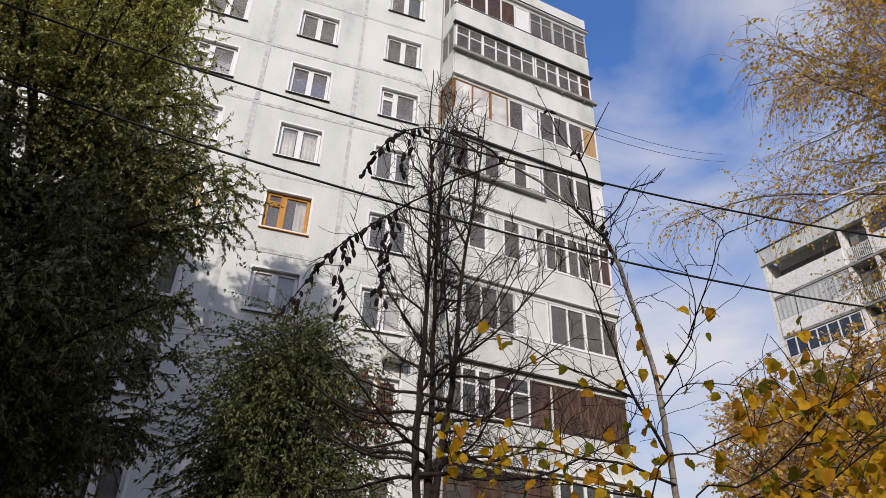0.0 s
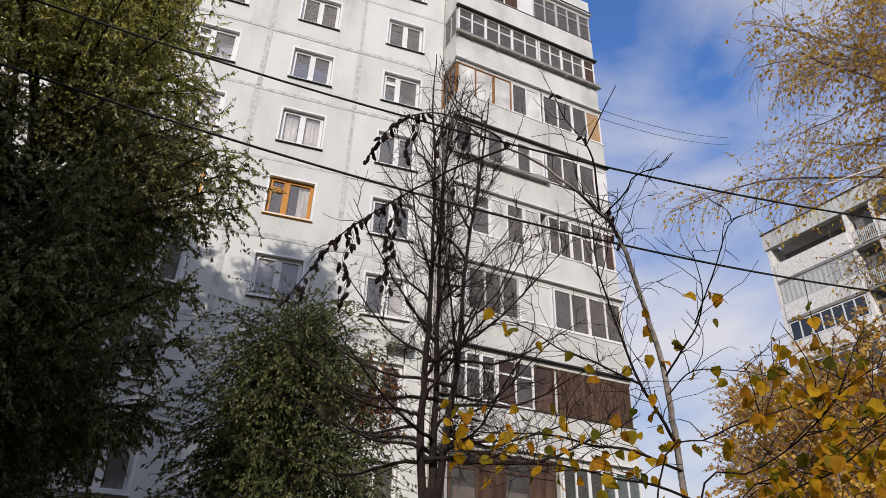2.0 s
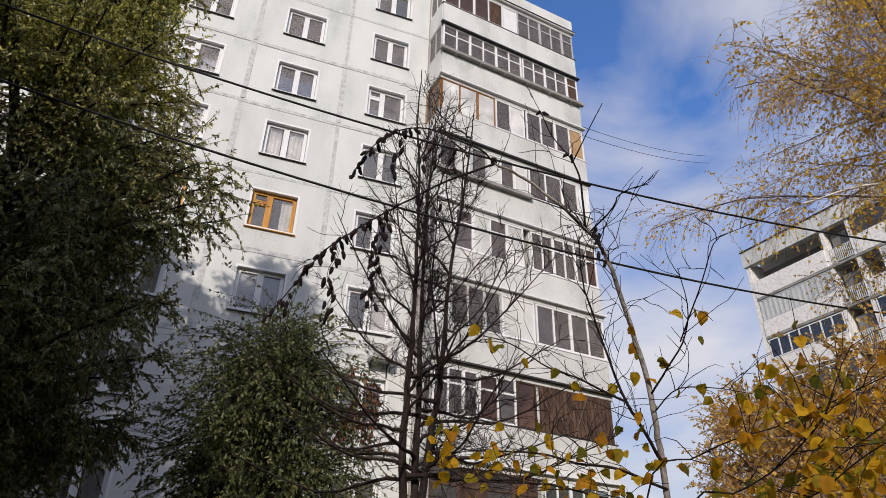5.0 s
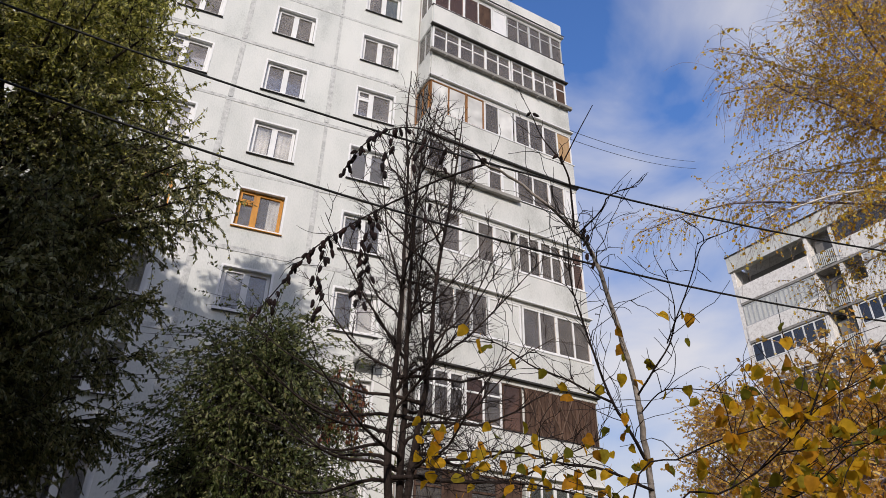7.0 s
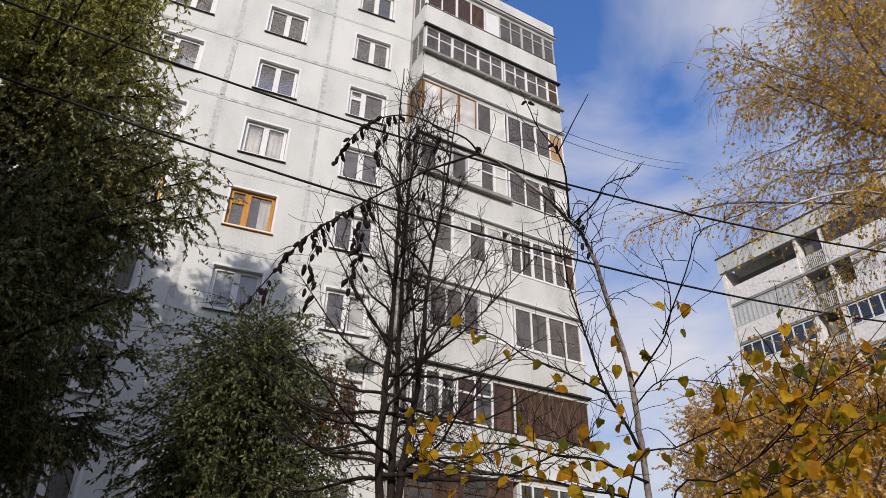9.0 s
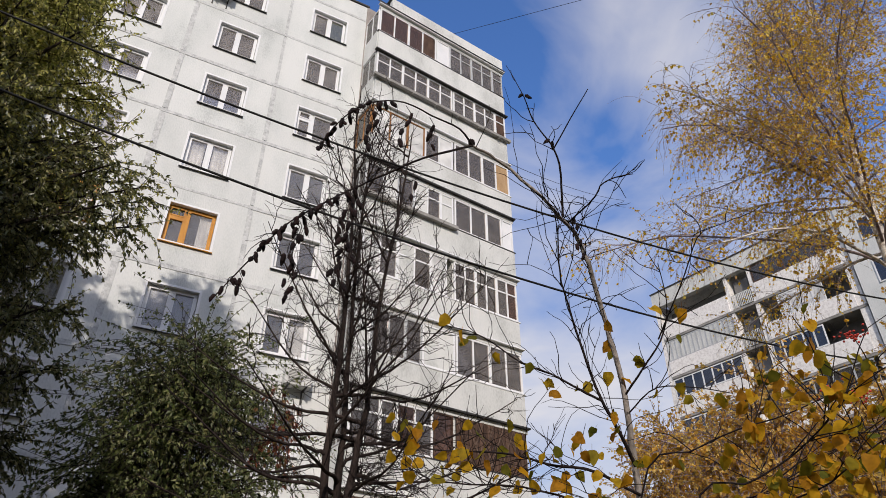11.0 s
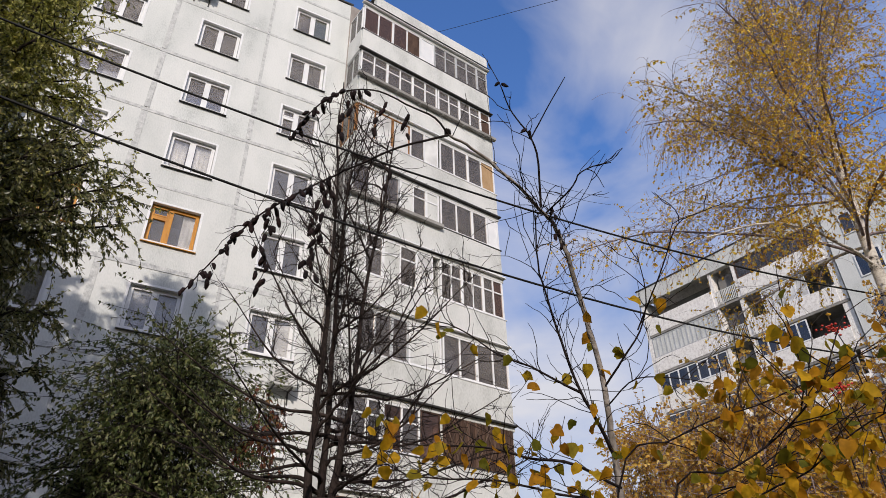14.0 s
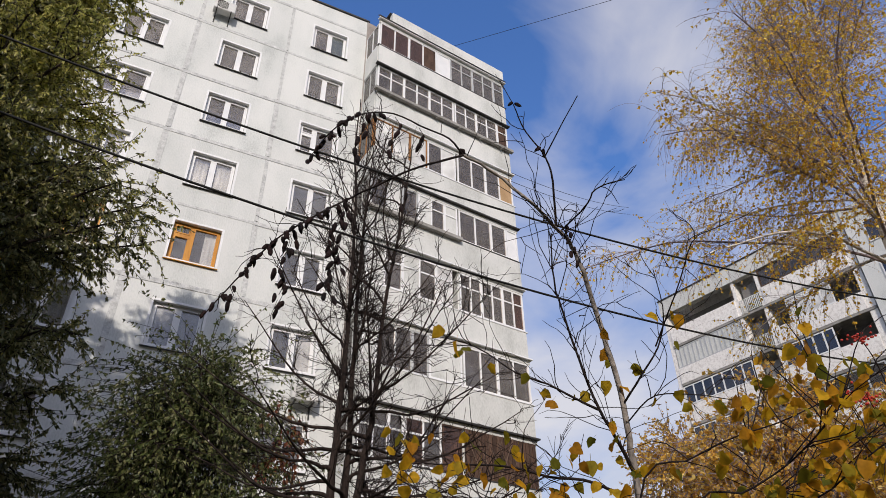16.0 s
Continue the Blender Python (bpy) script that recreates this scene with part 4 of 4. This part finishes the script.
def bare_tree():
    """A leafless tree of three upright stems with arching, ascending branches and sparse crooked twigs."""
    rng = np.random.default_rng(43)
    tree = thing("bare_tree", "leafless many-stemmed tree with dark ascending branches", "tree")
    y0 = -12.2
    bole = Tubes()
    bole.add(curve_through([(1.74, y0, 0), (1.72, y0, 1.3), (1.70, y0, 2.45), (1.69, y0, 2.8)], 12), np.linspace(0.15, 0.085, 12), 12)
    bo = new("trunk", bole.mesh("trunk", M_BARK))
    bo.parent = tree
    stems = [([(1.66, y0, 2.3), (1.57, y0, 3.31), (1.59, y0 - 0.02, 3.77), (1.61, y0 - 0.03, 4.54), (1.603, y0, 5.05), (1.605, y0 + 0.05, 6.16), (1.553, y0 + 0.1, 7.25), (1.585, y0 + 0.15, 8.3)], 0.043),
             ([(1.70, y0 + 0.04, 2.3), (1.72, y0 + 0.06, 3.3), (1.74, y0 + 0.08, 3.78), (1.755, y0 + 0.12, 5.07), (1.773, y0 + 0.15, 6.45), (1.83, y0 + 0.2, 7.6)], 0.043),
             ([(1.73, y0 - 0.03, 2.5), (1.816, y0 - 0.06, 3.5), (1.897, y0 - 0.1, 4.1), (1.972, y0 - 0.13, 5.12), (2.132, y0 - 0.2, 6.54), (2.23, y0 - 0.2, 7.5)], 0.04)]
    lines = []
    for k, (ctrl, r) in enumerate(stems):
        line = curve_through(ctrl, 34)
        line[2:] += np.cumsum(rng.normal(size=(32, 3)) * 0.006, 0)
        tb = Tubes()
        tb.add(line, np.linspace(r, 0.006, 34), 8)
        st = new("stem", tb.mesh("stem", M_BARK))
        st.parent = tree
        lines.append(line)
    reach = profile((2.8, 1.2), (3.4, 1.75), (4.0, 1.8), (5.0, 1.45), (5.6, 1.15), (6.6, 0.8), (7.3, 0.45), (8.4, 0.08))
    fine = Tubes()
    count = 60
    for i in range(count):
        line = lines[i % 3]
        zs = 3.05 + 4.15 * ((i + rng.random()) / count) ** 1.45
        s = float(np.interp(zs, line[:, 2], np.linspace(0, 1, len(line))))
        p, d = along(line, min(s, 0.98))
        az = i * 2.399 + rng.uniform(-0.45, 0.45)
        climb = rng.uniform(0.2, 0.7) if zs < 3.6 else rng.uniform(0.6, 1.35)
        ze = min(p[2] + climb, 8.3)
        R = reach(ze) * rng.uniform(0.75, 1.12)
        end = np.array([1.75 + R * math.cos(az), y0 + R * math.sin(az) * 0.9, ze])
        span = float(np.linalg.norm(end - p))
        mid = p * 0.5 + end * 0.5 + np.array([0, 0, -0.10 * span]) + rng.normal(size=3) * 0.04
        br = curve_through([p, p * 0.75 + mid * 0.25 + np.array([0, 0, 0.02]), mid, end], 13)
        br[1:] += np.cumsum(rng.normal(size=(12, 3)) * 0.009, 0)
        thick = 0.008 + 0.0085 * span * (1.15 - 0.6 * s)
        mb = Tubes()
        mb.add(br, np.linspace(thick, 0.004, 13), 6)
        ob = new("branch", mb.mesh("branch", M_BARK))
        ob.parent = tree
        for j in range(int((5 + span * 8) * (0.35 if zs < 3.9 and math.cos(az) < -0.2 else 1.1 if zs < 5.6 else 0.7))):
            f = rng.uniform(0.18, 1.0)
            q, e = along(br, f)
            side = np.cross(e, rng.normal(size=3))
            side /= np.linalg.norm(side) + 1e-9
            tw = bend(q, e * 0.75 + side * 0.75 + np.array([0, 0, 0.16]), rng.uniform(0.22, 0.62) * (1.15 - 0.4 * f), rng, 6, 0.045, 0.22)
            fine.add(tw, np.linspace(0.0046, 0.0026, 7), 4)
            for _ in range(3):
                q2, e2 = along(tw, rng.uniform(0.2, 1.0))
                fine.add(bend(q2, e2 + rng.normal(size=3) * 0.55, rng.uniform(0.1, 0.3), rng, 3, 0.02, 0.18), np.linspace(0.003, 0.0018, 4), 3)
    f_ = new("twig", fine.mesh("twig", M_TWIG))
    f_.parent = tree
    tagged(f_, kind="stuff")


bare_tree()


def weeping_birch():
    """A birch past its peak: white limbs, long hanging twigs, thin golden leaves."""
    rng = np.random.default_rng(77)
    tree = thing("birch_tree", "tall birch with white limbs and thinning golden leaves", "tree")
    trunk = curve_through([(11.3, -13.0, 0), (10.8, -13.1, 4.0), (10.6, -13.2, 7.0), (10.55, -13.3, 8.9), (10.7, -13.4, 10.8), (11.1, -13.5, 13.6), (11.3, -13.6, 17.0)], 20)
    tb = Tubes()
    tb.add(trunk, np.linspace(0.13, 0.03, 20), 12)
    tk = new("trunk", tb.mesh("trunk", M_BIRCHBARK))
    tk.parent = tree
    fine, B, Wy = Tubes(), [], []
    for k in range(54):
        s = 0.36 + 0.61 * (k + rng.random()) / 54
        p, d = along(trunk, s)
        az = k * 2.399 + 0.4
        if k % 2 == 0:
            az = math.pi + rng.uniform(-0.9, 0.9)
        length = (6.2 * (1 - s) + 0.7) * rng.uniform(0.75, 1.1) * (1.15 if s < 0.54 else 1.0)
        out = np.array([math.cos(az), math.sin(az), 0.42 if s < 0.54 else 0.75])
        limb = bend(p, out, length, rng, 10, -0.05 if s < 0.5 else -0.07, 0.07)
        lb = Tubes()
        lb.add(limb, np.linspace(0.042 * (1.1 - s), 0.008, 11), 6)
        lo = new("limb", lb.mesh("limb", M_BIRCHBARK if k % 3 == 0 else M_BIRCHTWIG))
        lo.parent = tree
        for j in range(int(13 + length * 9)):
            out_at = rng.uniform(0.15, 1.0)
            q, e = along(limb, out_at)
            side = bend(q, e + rng.normal(size=3) * 0.55, rng.uniform(0.3, 0.85), rng, 5, -0.03, 0.14)
            fine.add(side, np.linspace(0.0045, 0.0024, 6), 3)
            for _ in range(4):
                q2, e2 = along(side, rng.uniform(0.25, 1.0))
                hang = bend(q2, e2 * 0.6 + rng.normal(size=3) * 0.3, rng.uniform(0.3, 0.8), rng, 5, -0.28, 0.1)
                fine.add(hang, np.linspace(0.0027, 0.0017, 6), 3)
                n = int(rng.choice([2, 5, 9, 15]) * (1.15 - 0.8 * out_at))
                b, w = leaves_on(hang, n, rng, 0.6)
                B.append(b)
                Wy.append(w)
    tw = new("twig", fine.mesh("twig", M_BIRCHTWIG))
    tw.parent = tree
    tagged(tw, kind="stuff")
    B, Wy = np.concatenate(B), np.concatenate(Wy)
    cr = new("crown", leaf_mesh("crown", B, Wy, 0.052 * rng.uniform(0.6, 1.25, len(B)), 0.44, M_LEAF_BIRCH, rng))
    cr.parent = tree
    tagged(cr, "small golden birch leaves", kind="stuff")


weeping_birch()
for spot, tall, wide, seed in (((6.3, -13.3, 0), 4.4, 1.9, 31), ((7.8, -14.5, 0), 5.0, 1.9, 37), ((7.7, -12.3, 0), 4.6, 1.8, 39), ((7.75, -10.4, 0), 5.3, 1.15, 43)):
    crowned_tree("yellow_shrub", "spreading shrub full of yellow and brown leaves", spot, (0.0, 0.0), tall,
                 profile((0.4, 0.7 * wide), (0.4 * tall, wide), (0.72 * tall, 0.95 * wide), (0.9 * tall, 0.65 * wide), (tall, 0.2)), M_BIRCHTWIG, M_LEAF_SHRUB, seed,
                 95, 30, 0.6, 20, 0.047, 0.42, 0.45, 0.05, 0.4, leaf_label="yellow and brown leaves", hug=0.3, rise=-0.06)["group"] = "yellow shrubs"
crowned_tree("slender_birch", "slender far birch, nearly bare, with pale twigs", (13.6, -4.2, 0), (0.3, 0.2), 8.2,
             profile((2, 0.9), (4, 1.2), (6, 0.9), (8, 0.2)), M_BIRCHBARK, M_LEAF_BIRCH, 53,
             30, 16, 0.7, 7, 0.05, 0.36, 0.6, 0.06, 2.0, leaf_label="a few yellow leaves", hug=0.3, rise=-0.1)


# ---- the sapling close to the camera ----
def broad_leaf_mesh(name, seed, mat, fold=0.25, curl=0.3):
    """A heart-shaped toothed leaf about one unit long with a midrib fold, a curled tip and a stalk; it hangs along -z."""
    rng = random.Random(seed)
    bm = bmesh.new()
    half = [(0.0, 0.0), (0.13, 0.03), (0.30, -0.06), (0.40, -0.22), (0.40, -0.40), (0.34, -0.56), (0.24, -0.72), (0.13, -0.86), (0.0, -1.0)]
    mid = [0.0, -0.06, -0.16, -0.28, -0.42, -0.56, -0.70, -0.85, -1.0]
    def put(x, z):
        return bm.verts.new((x + rng.uniform(-0.008, 0.008), fold * abs(x) - curl * z * z * 0.35 + 0.04 * math.sin(z * 9 + seed), z))
    spine = [bm.verts.new((0, -curl * z * z * 0.35, z)) for z in mid]
    for s in (1, -1):
        rim = [spine[0]] + [put(s * x * (1.06 if i % 2 else 0.93) * rng.uniform(0.9, 1.1), z + (0.03 if i % 2 else -0.02)) for i, (x, z) in enumerate(half[1:-1])] + [spine[-1]]
        for i in range(len(mid) - 1):
            q = [spine[i], spine[i + 1], rim[i + 1], rim[i]]
            q = list(dict.fromkeys(q))
            if len(q) > 2:
                bm.faces.new(q if s < 0 else q[::-1])
    # stalk
    a = [bm.verts.new((dx, dy, 0.0)) for dx, dy in ((-0.012, 0), (0.012, 0), (0, 0.02))]
    b = [bm.verts.new((v.co.x * 0.7 + 0.03, v.co.y - 0.06, 0.42)) for v in a]
    for i in range(3):
        bm.faces.new((a[i], a[(i + 1) % 3], b[(i + 1) % 3], b[i]))
    me = mesh_of(name, bm, mat)
    me.shade_smooth()
    return me


LEAVES = [broad_leaf_mesh("leaf", i, M_LEAF_NEAR, 0.12 + 0.12 * (i % 3), 0.15 + 0.2 * (i % 4)) for i in range(6)]


def withered_mesh(seed):
    """A dried leaf rolled into a crumpled spindle, hanging along -z."""
    rng = random.Random(seed)
    bm = bmesh.new()
    rings = []
    for i, (z, r) in enumerate(((0, 0.05), (-0.10, 0.20), (-0.32, 0.27), (-0.58, 0.26), (-0.82, 0.19), (-1.0, 0.04))):
        rings.append([bm.verts.new((r * rng.uniform(0.75, 1.2) * math.cos(a) + 0.05 * math.sin(z * 4 + seed), r * rng.uniform(0.6, 1.1) * math.sin(a), z)) for a in [j * math.pi / 3.5 + i * 0.2 for j in range(7)]])
    for p, q in zip(rings, rings[1:]):
        for j in range(7):
            bm.faces.new((p[j], p[(j + 1) % 7], q[(j + 1) % 7], q[j]))
    bm.faces.new(rings[-1])
    bm.faces.new(rings[0][::-1])
    me = mesh_of("withered_leaf", bm, M_DRYLEAF)
    me.shade_smooth()
    return me


WITHERED = [withered_mesh(i) for i in range(4)]


def hang(meshes, name, tree, place, size, rng, tilt=40):
    m = pose(*place, rng.uniform(-tilt, tilt), rng.uniform(-tilt, tilt), rng.uniform(0, 360)) @ Matrix.Diagonal(((0.66 if meshes is WITHERED else 0.85) * size, (0.66 if meshes is WITHERED else 0.85) * size, 0.85 * size, 1))
    return piece(name, rng.choice(meshes), tree, m)


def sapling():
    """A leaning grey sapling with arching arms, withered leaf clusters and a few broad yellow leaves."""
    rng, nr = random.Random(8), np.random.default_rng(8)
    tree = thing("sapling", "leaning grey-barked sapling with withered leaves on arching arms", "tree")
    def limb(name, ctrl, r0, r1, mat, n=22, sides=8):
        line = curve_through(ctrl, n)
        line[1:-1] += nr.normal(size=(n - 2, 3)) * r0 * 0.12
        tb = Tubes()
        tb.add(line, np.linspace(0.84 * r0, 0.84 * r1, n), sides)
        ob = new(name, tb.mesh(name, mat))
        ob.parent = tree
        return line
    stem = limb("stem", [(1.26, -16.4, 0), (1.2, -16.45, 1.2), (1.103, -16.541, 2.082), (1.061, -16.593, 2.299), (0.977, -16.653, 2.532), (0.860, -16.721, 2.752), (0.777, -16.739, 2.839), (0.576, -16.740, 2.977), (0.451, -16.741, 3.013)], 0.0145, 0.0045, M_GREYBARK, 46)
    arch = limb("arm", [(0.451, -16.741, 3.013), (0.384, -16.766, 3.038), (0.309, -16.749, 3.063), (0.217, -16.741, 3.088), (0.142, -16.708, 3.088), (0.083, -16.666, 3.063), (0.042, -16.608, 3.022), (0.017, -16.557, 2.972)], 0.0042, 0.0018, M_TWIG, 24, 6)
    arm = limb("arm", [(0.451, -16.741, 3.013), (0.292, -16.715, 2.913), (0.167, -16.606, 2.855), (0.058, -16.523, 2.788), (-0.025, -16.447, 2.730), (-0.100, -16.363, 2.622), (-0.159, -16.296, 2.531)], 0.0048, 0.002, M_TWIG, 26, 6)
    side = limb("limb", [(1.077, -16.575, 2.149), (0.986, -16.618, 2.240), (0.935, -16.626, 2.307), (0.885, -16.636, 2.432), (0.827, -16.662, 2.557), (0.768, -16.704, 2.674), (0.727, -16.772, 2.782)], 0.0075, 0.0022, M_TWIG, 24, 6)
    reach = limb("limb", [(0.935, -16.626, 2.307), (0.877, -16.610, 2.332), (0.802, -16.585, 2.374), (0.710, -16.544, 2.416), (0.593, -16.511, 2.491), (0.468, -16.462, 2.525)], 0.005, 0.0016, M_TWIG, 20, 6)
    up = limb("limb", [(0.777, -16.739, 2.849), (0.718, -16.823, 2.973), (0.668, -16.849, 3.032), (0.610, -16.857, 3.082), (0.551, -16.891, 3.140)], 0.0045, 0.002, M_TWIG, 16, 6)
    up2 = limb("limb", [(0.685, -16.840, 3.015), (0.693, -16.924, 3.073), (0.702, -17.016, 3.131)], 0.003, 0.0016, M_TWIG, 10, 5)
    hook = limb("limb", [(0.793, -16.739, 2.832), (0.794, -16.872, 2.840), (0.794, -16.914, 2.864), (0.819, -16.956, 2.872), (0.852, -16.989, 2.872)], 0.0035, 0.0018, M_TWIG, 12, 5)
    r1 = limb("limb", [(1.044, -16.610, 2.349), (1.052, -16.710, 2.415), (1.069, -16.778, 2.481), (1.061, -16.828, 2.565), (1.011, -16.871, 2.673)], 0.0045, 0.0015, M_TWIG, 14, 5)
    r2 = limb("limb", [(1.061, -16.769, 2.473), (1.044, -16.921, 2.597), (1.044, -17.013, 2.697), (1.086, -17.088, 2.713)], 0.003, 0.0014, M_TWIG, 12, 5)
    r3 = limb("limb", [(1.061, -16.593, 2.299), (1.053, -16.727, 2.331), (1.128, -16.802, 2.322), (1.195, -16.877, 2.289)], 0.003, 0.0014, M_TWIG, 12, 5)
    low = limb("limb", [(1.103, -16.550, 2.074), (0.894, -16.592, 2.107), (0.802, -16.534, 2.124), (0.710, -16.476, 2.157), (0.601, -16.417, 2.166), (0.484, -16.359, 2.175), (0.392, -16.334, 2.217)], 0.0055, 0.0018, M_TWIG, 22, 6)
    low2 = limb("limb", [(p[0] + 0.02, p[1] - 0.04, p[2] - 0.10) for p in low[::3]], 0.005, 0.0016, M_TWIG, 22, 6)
    # fine side shoots
    fine = Tubes()
    for line, n, ln in ((stem[20:], 30, 0.26), (side, 26, 0.26), (reach, 18, 0.24), (up, 6, 0.12), (hook, 5, 0.08), (r1, 8, 0.2), (r2, 7, 0.16), (r3, 6, 0.18), (low, 22, 0.26), (low2, 22, 0.24), (arm, 8, 0.16), (arch, 6, 0.1)):
        for _ in range(n):
            p, d = along(line, rng.uniform(0.1, 1.0))
            sh = bend(p, d * 0.6 + nr.normal(size=3) * 0.55 + np.array([0, 0, 0.2]), ln * rng.uniform(0.4, 1.3), nr, 6, 0.0, 0.2)
            fine.add(sh, np.linspace(0.0016, 0.0008, 7), 4)
            if rng.random() < 0.5:
                q, e = along(sh, rng.uniform(0.3, 0.9))
                fine.add(bend(q, e + nr.normal(size=3) * 0.6, ln * 0.4, nr, 4, 0.0, 0.2), np.linspace(0.0016, 0.0009, 5), 3)
    ob = new("shoot", fine.mesh("shoot", M_TWIG))
    ob.parent = tree
    tagged(ob, kind="stuff")
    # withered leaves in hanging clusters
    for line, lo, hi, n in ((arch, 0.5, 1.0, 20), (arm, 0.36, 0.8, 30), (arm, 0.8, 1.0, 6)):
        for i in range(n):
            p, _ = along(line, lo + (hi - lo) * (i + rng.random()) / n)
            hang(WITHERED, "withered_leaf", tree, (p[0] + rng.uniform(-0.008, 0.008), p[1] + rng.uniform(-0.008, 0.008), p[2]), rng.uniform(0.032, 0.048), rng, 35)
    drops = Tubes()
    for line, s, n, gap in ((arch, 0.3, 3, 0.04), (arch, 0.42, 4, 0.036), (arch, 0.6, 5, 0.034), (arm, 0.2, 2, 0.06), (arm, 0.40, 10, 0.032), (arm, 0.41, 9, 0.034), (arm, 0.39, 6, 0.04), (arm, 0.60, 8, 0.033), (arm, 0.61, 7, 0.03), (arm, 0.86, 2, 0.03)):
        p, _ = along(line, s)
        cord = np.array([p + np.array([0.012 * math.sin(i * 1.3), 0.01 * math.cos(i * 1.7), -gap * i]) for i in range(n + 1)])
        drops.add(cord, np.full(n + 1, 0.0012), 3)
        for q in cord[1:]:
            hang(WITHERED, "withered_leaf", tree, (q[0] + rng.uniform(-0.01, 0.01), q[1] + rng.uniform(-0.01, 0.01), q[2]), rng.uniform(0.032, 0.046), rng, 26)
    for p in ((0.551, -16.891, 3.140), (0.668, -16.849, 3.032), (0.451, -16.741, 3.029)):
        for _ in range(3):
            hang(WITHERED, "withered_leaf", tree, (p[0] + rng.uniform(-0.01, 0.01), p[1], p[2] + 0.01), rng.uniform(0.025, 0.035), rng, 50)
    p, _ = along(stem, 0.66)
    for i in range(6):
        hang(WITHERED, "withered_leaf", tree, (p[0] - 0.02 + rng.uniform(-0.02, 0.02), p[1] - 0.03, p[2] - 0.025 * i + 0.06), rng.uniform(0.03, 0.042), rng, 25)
    ob = new("leaf_stalk", drops.mesh("leaf_stalk", M_TWIG))
    ob.parent = tree
    tagged(ob, kind="stuff")
    # single yellow leaves still hanging
    for line, n, lo in ((low, 38, 0.05), (low2, 48, 0.02), (reach, 12, 0.2), (side[:16], 7, 0.1), (r3, 7, 0.2), (r1, 4, 0.1), (stem[16:24], 9, 0.0)):
        for i in range(n):
            p, _ = along(line, lo + (1 - lo) * rng.random())
            q = (p[0] + rng.uniform(-0.05, 0.05), p[1] + rng.uniform(-0.05, 0.05), p[2] + (rng.uniform(-0.05, 0.10) if line is low or line is low2 else rng.uniform(-0.06, 0.02)))
            hang(LEAVES, "leaf", tree, q, rng.uniform(0.034, 0.056), rng, 55)
    return tree


sapling()


def near_shrub():
    """A low shrub at the edge of the path, full of broad yellow leaves."""
    rng, nr = random.Random(19), np.random.default_rng(19)
    sh = thing("leafy_shrub", "shrub with broad yellow, brown and green autumn leaves", "shrub")
    fine = Tubes()
    for k, ctrl in enumerate(([(0.744, -16.934, 1.962), (0.819, -17.034, 2.029), (0.878, -17.118, 2.061), (0.936, -17.210, 2.078), (1.029, -17.410, 2.135)],
                              [(0.719, -17.092, 1.870), (0.786, -17.184, 1.919), (0.828, -17.267, 1.960), (0.861, -17.360, 2.026), (0.870, -17.402, 2.076)],
                              [(0.970, -17.033, 1.845), (1.012, -17.200, 1.944), (1.053, -17.326, 2.010), (1.120, -17.451, 2.051)],
                              [(1.011, -16.866, 1.888), (1.095, -16.992, 1.987), (1.178, -17.117, 2.053), (1.262, -17.285, 2.136)],
                              [(1.136, -16.699, 1.889), (1.303, -16.825, 2.055), (1.429, -16.992, 2.179)])):
        root = np.array([ctrl[0][0] - 0.05 + 0.06 * k, ctrl[0][1] + 0.25, 0.0])
        pts = [root, root * 0.45 + np.array(ctrl[0]) * 0.55 + np.array([0, 0, 0.3])] + [np.array(c) for c in ctrl]
        line = curve_through(pts, 26)
        tb = Tubes()
        tb.add(line, np.linspace(0.0028, 0.0012, 26), 7)
        ob = new("stem", tb.mesh("stem", M_TWIG))
        ob.parent = sh
        for j in range(11):
            p, d = along(line, rng.uniform(0.42, 1.0))
            tw = bend(p, d * 0.5 + nr.normal(size=3) * 0.5 + np.array([0, 0, 0.15]), rng.uniform(0.1, 0.28), nr, 5, -0.03, 0.18)
            fine.add(tw, np.linspace(0.0015, 0.0008, 6), 4)
            for _ in range(7):
                q, _d = along(tw, rng.uniform(0.25, 1.0))
                hang(LEAVES, "leaf", sh, (q[0], q[1], q[2] - 0.05), rng.uniform(0.026, 0.043), rng, 60)
    ob = new("shoot", fine.mesh("shoot", M_TWIG))
    ob.parent = sh
    tagged(ob, kind="stuff")


near_shrub()


def berry_cluster(x, y, z, seed):
    """A hanging bunch of red berries on a thin stalk that grows out of the shrub."""
    rng = random.Random(seed)
    bunch = thing("berry_bunch", "bunch of bright red berries on a thin stalk", "berries", "berry bunches")
    tb = Tubes()
    tb.add(curve_through([(x + 0.9, y + 0.4, 0.0), (x + 0.5, y + 0.2, z - 0.6), (x, y, z)], 12), np.linspace(0.01, 0.004, 12), 5)
    st = new("stalk", tb.mesh("stalk", M_TWIG))
    st.parent = bunch
    bm = bmesh.new()
    bmesh.ops.create_icosphere(bm, subdivisions=1, radius=0.013)
    me = mesh_of("berry", bm, M_FLOWER)
    me.shade_smooth()
    for _ in range(34):
        piece("berry", me, bunch, pose(x + rng.gauss(0, 0.05), y + rng.gauss(0, 0.05), z - abs(rng.gauss(0, 0.04))))


berry_cluster(5.65, -14.5, 4.05, 3)
berry_cluster(5.85, -14.6, 4.0, 4)
berry_cluster(5.64, -14.86, 4.46, 5)
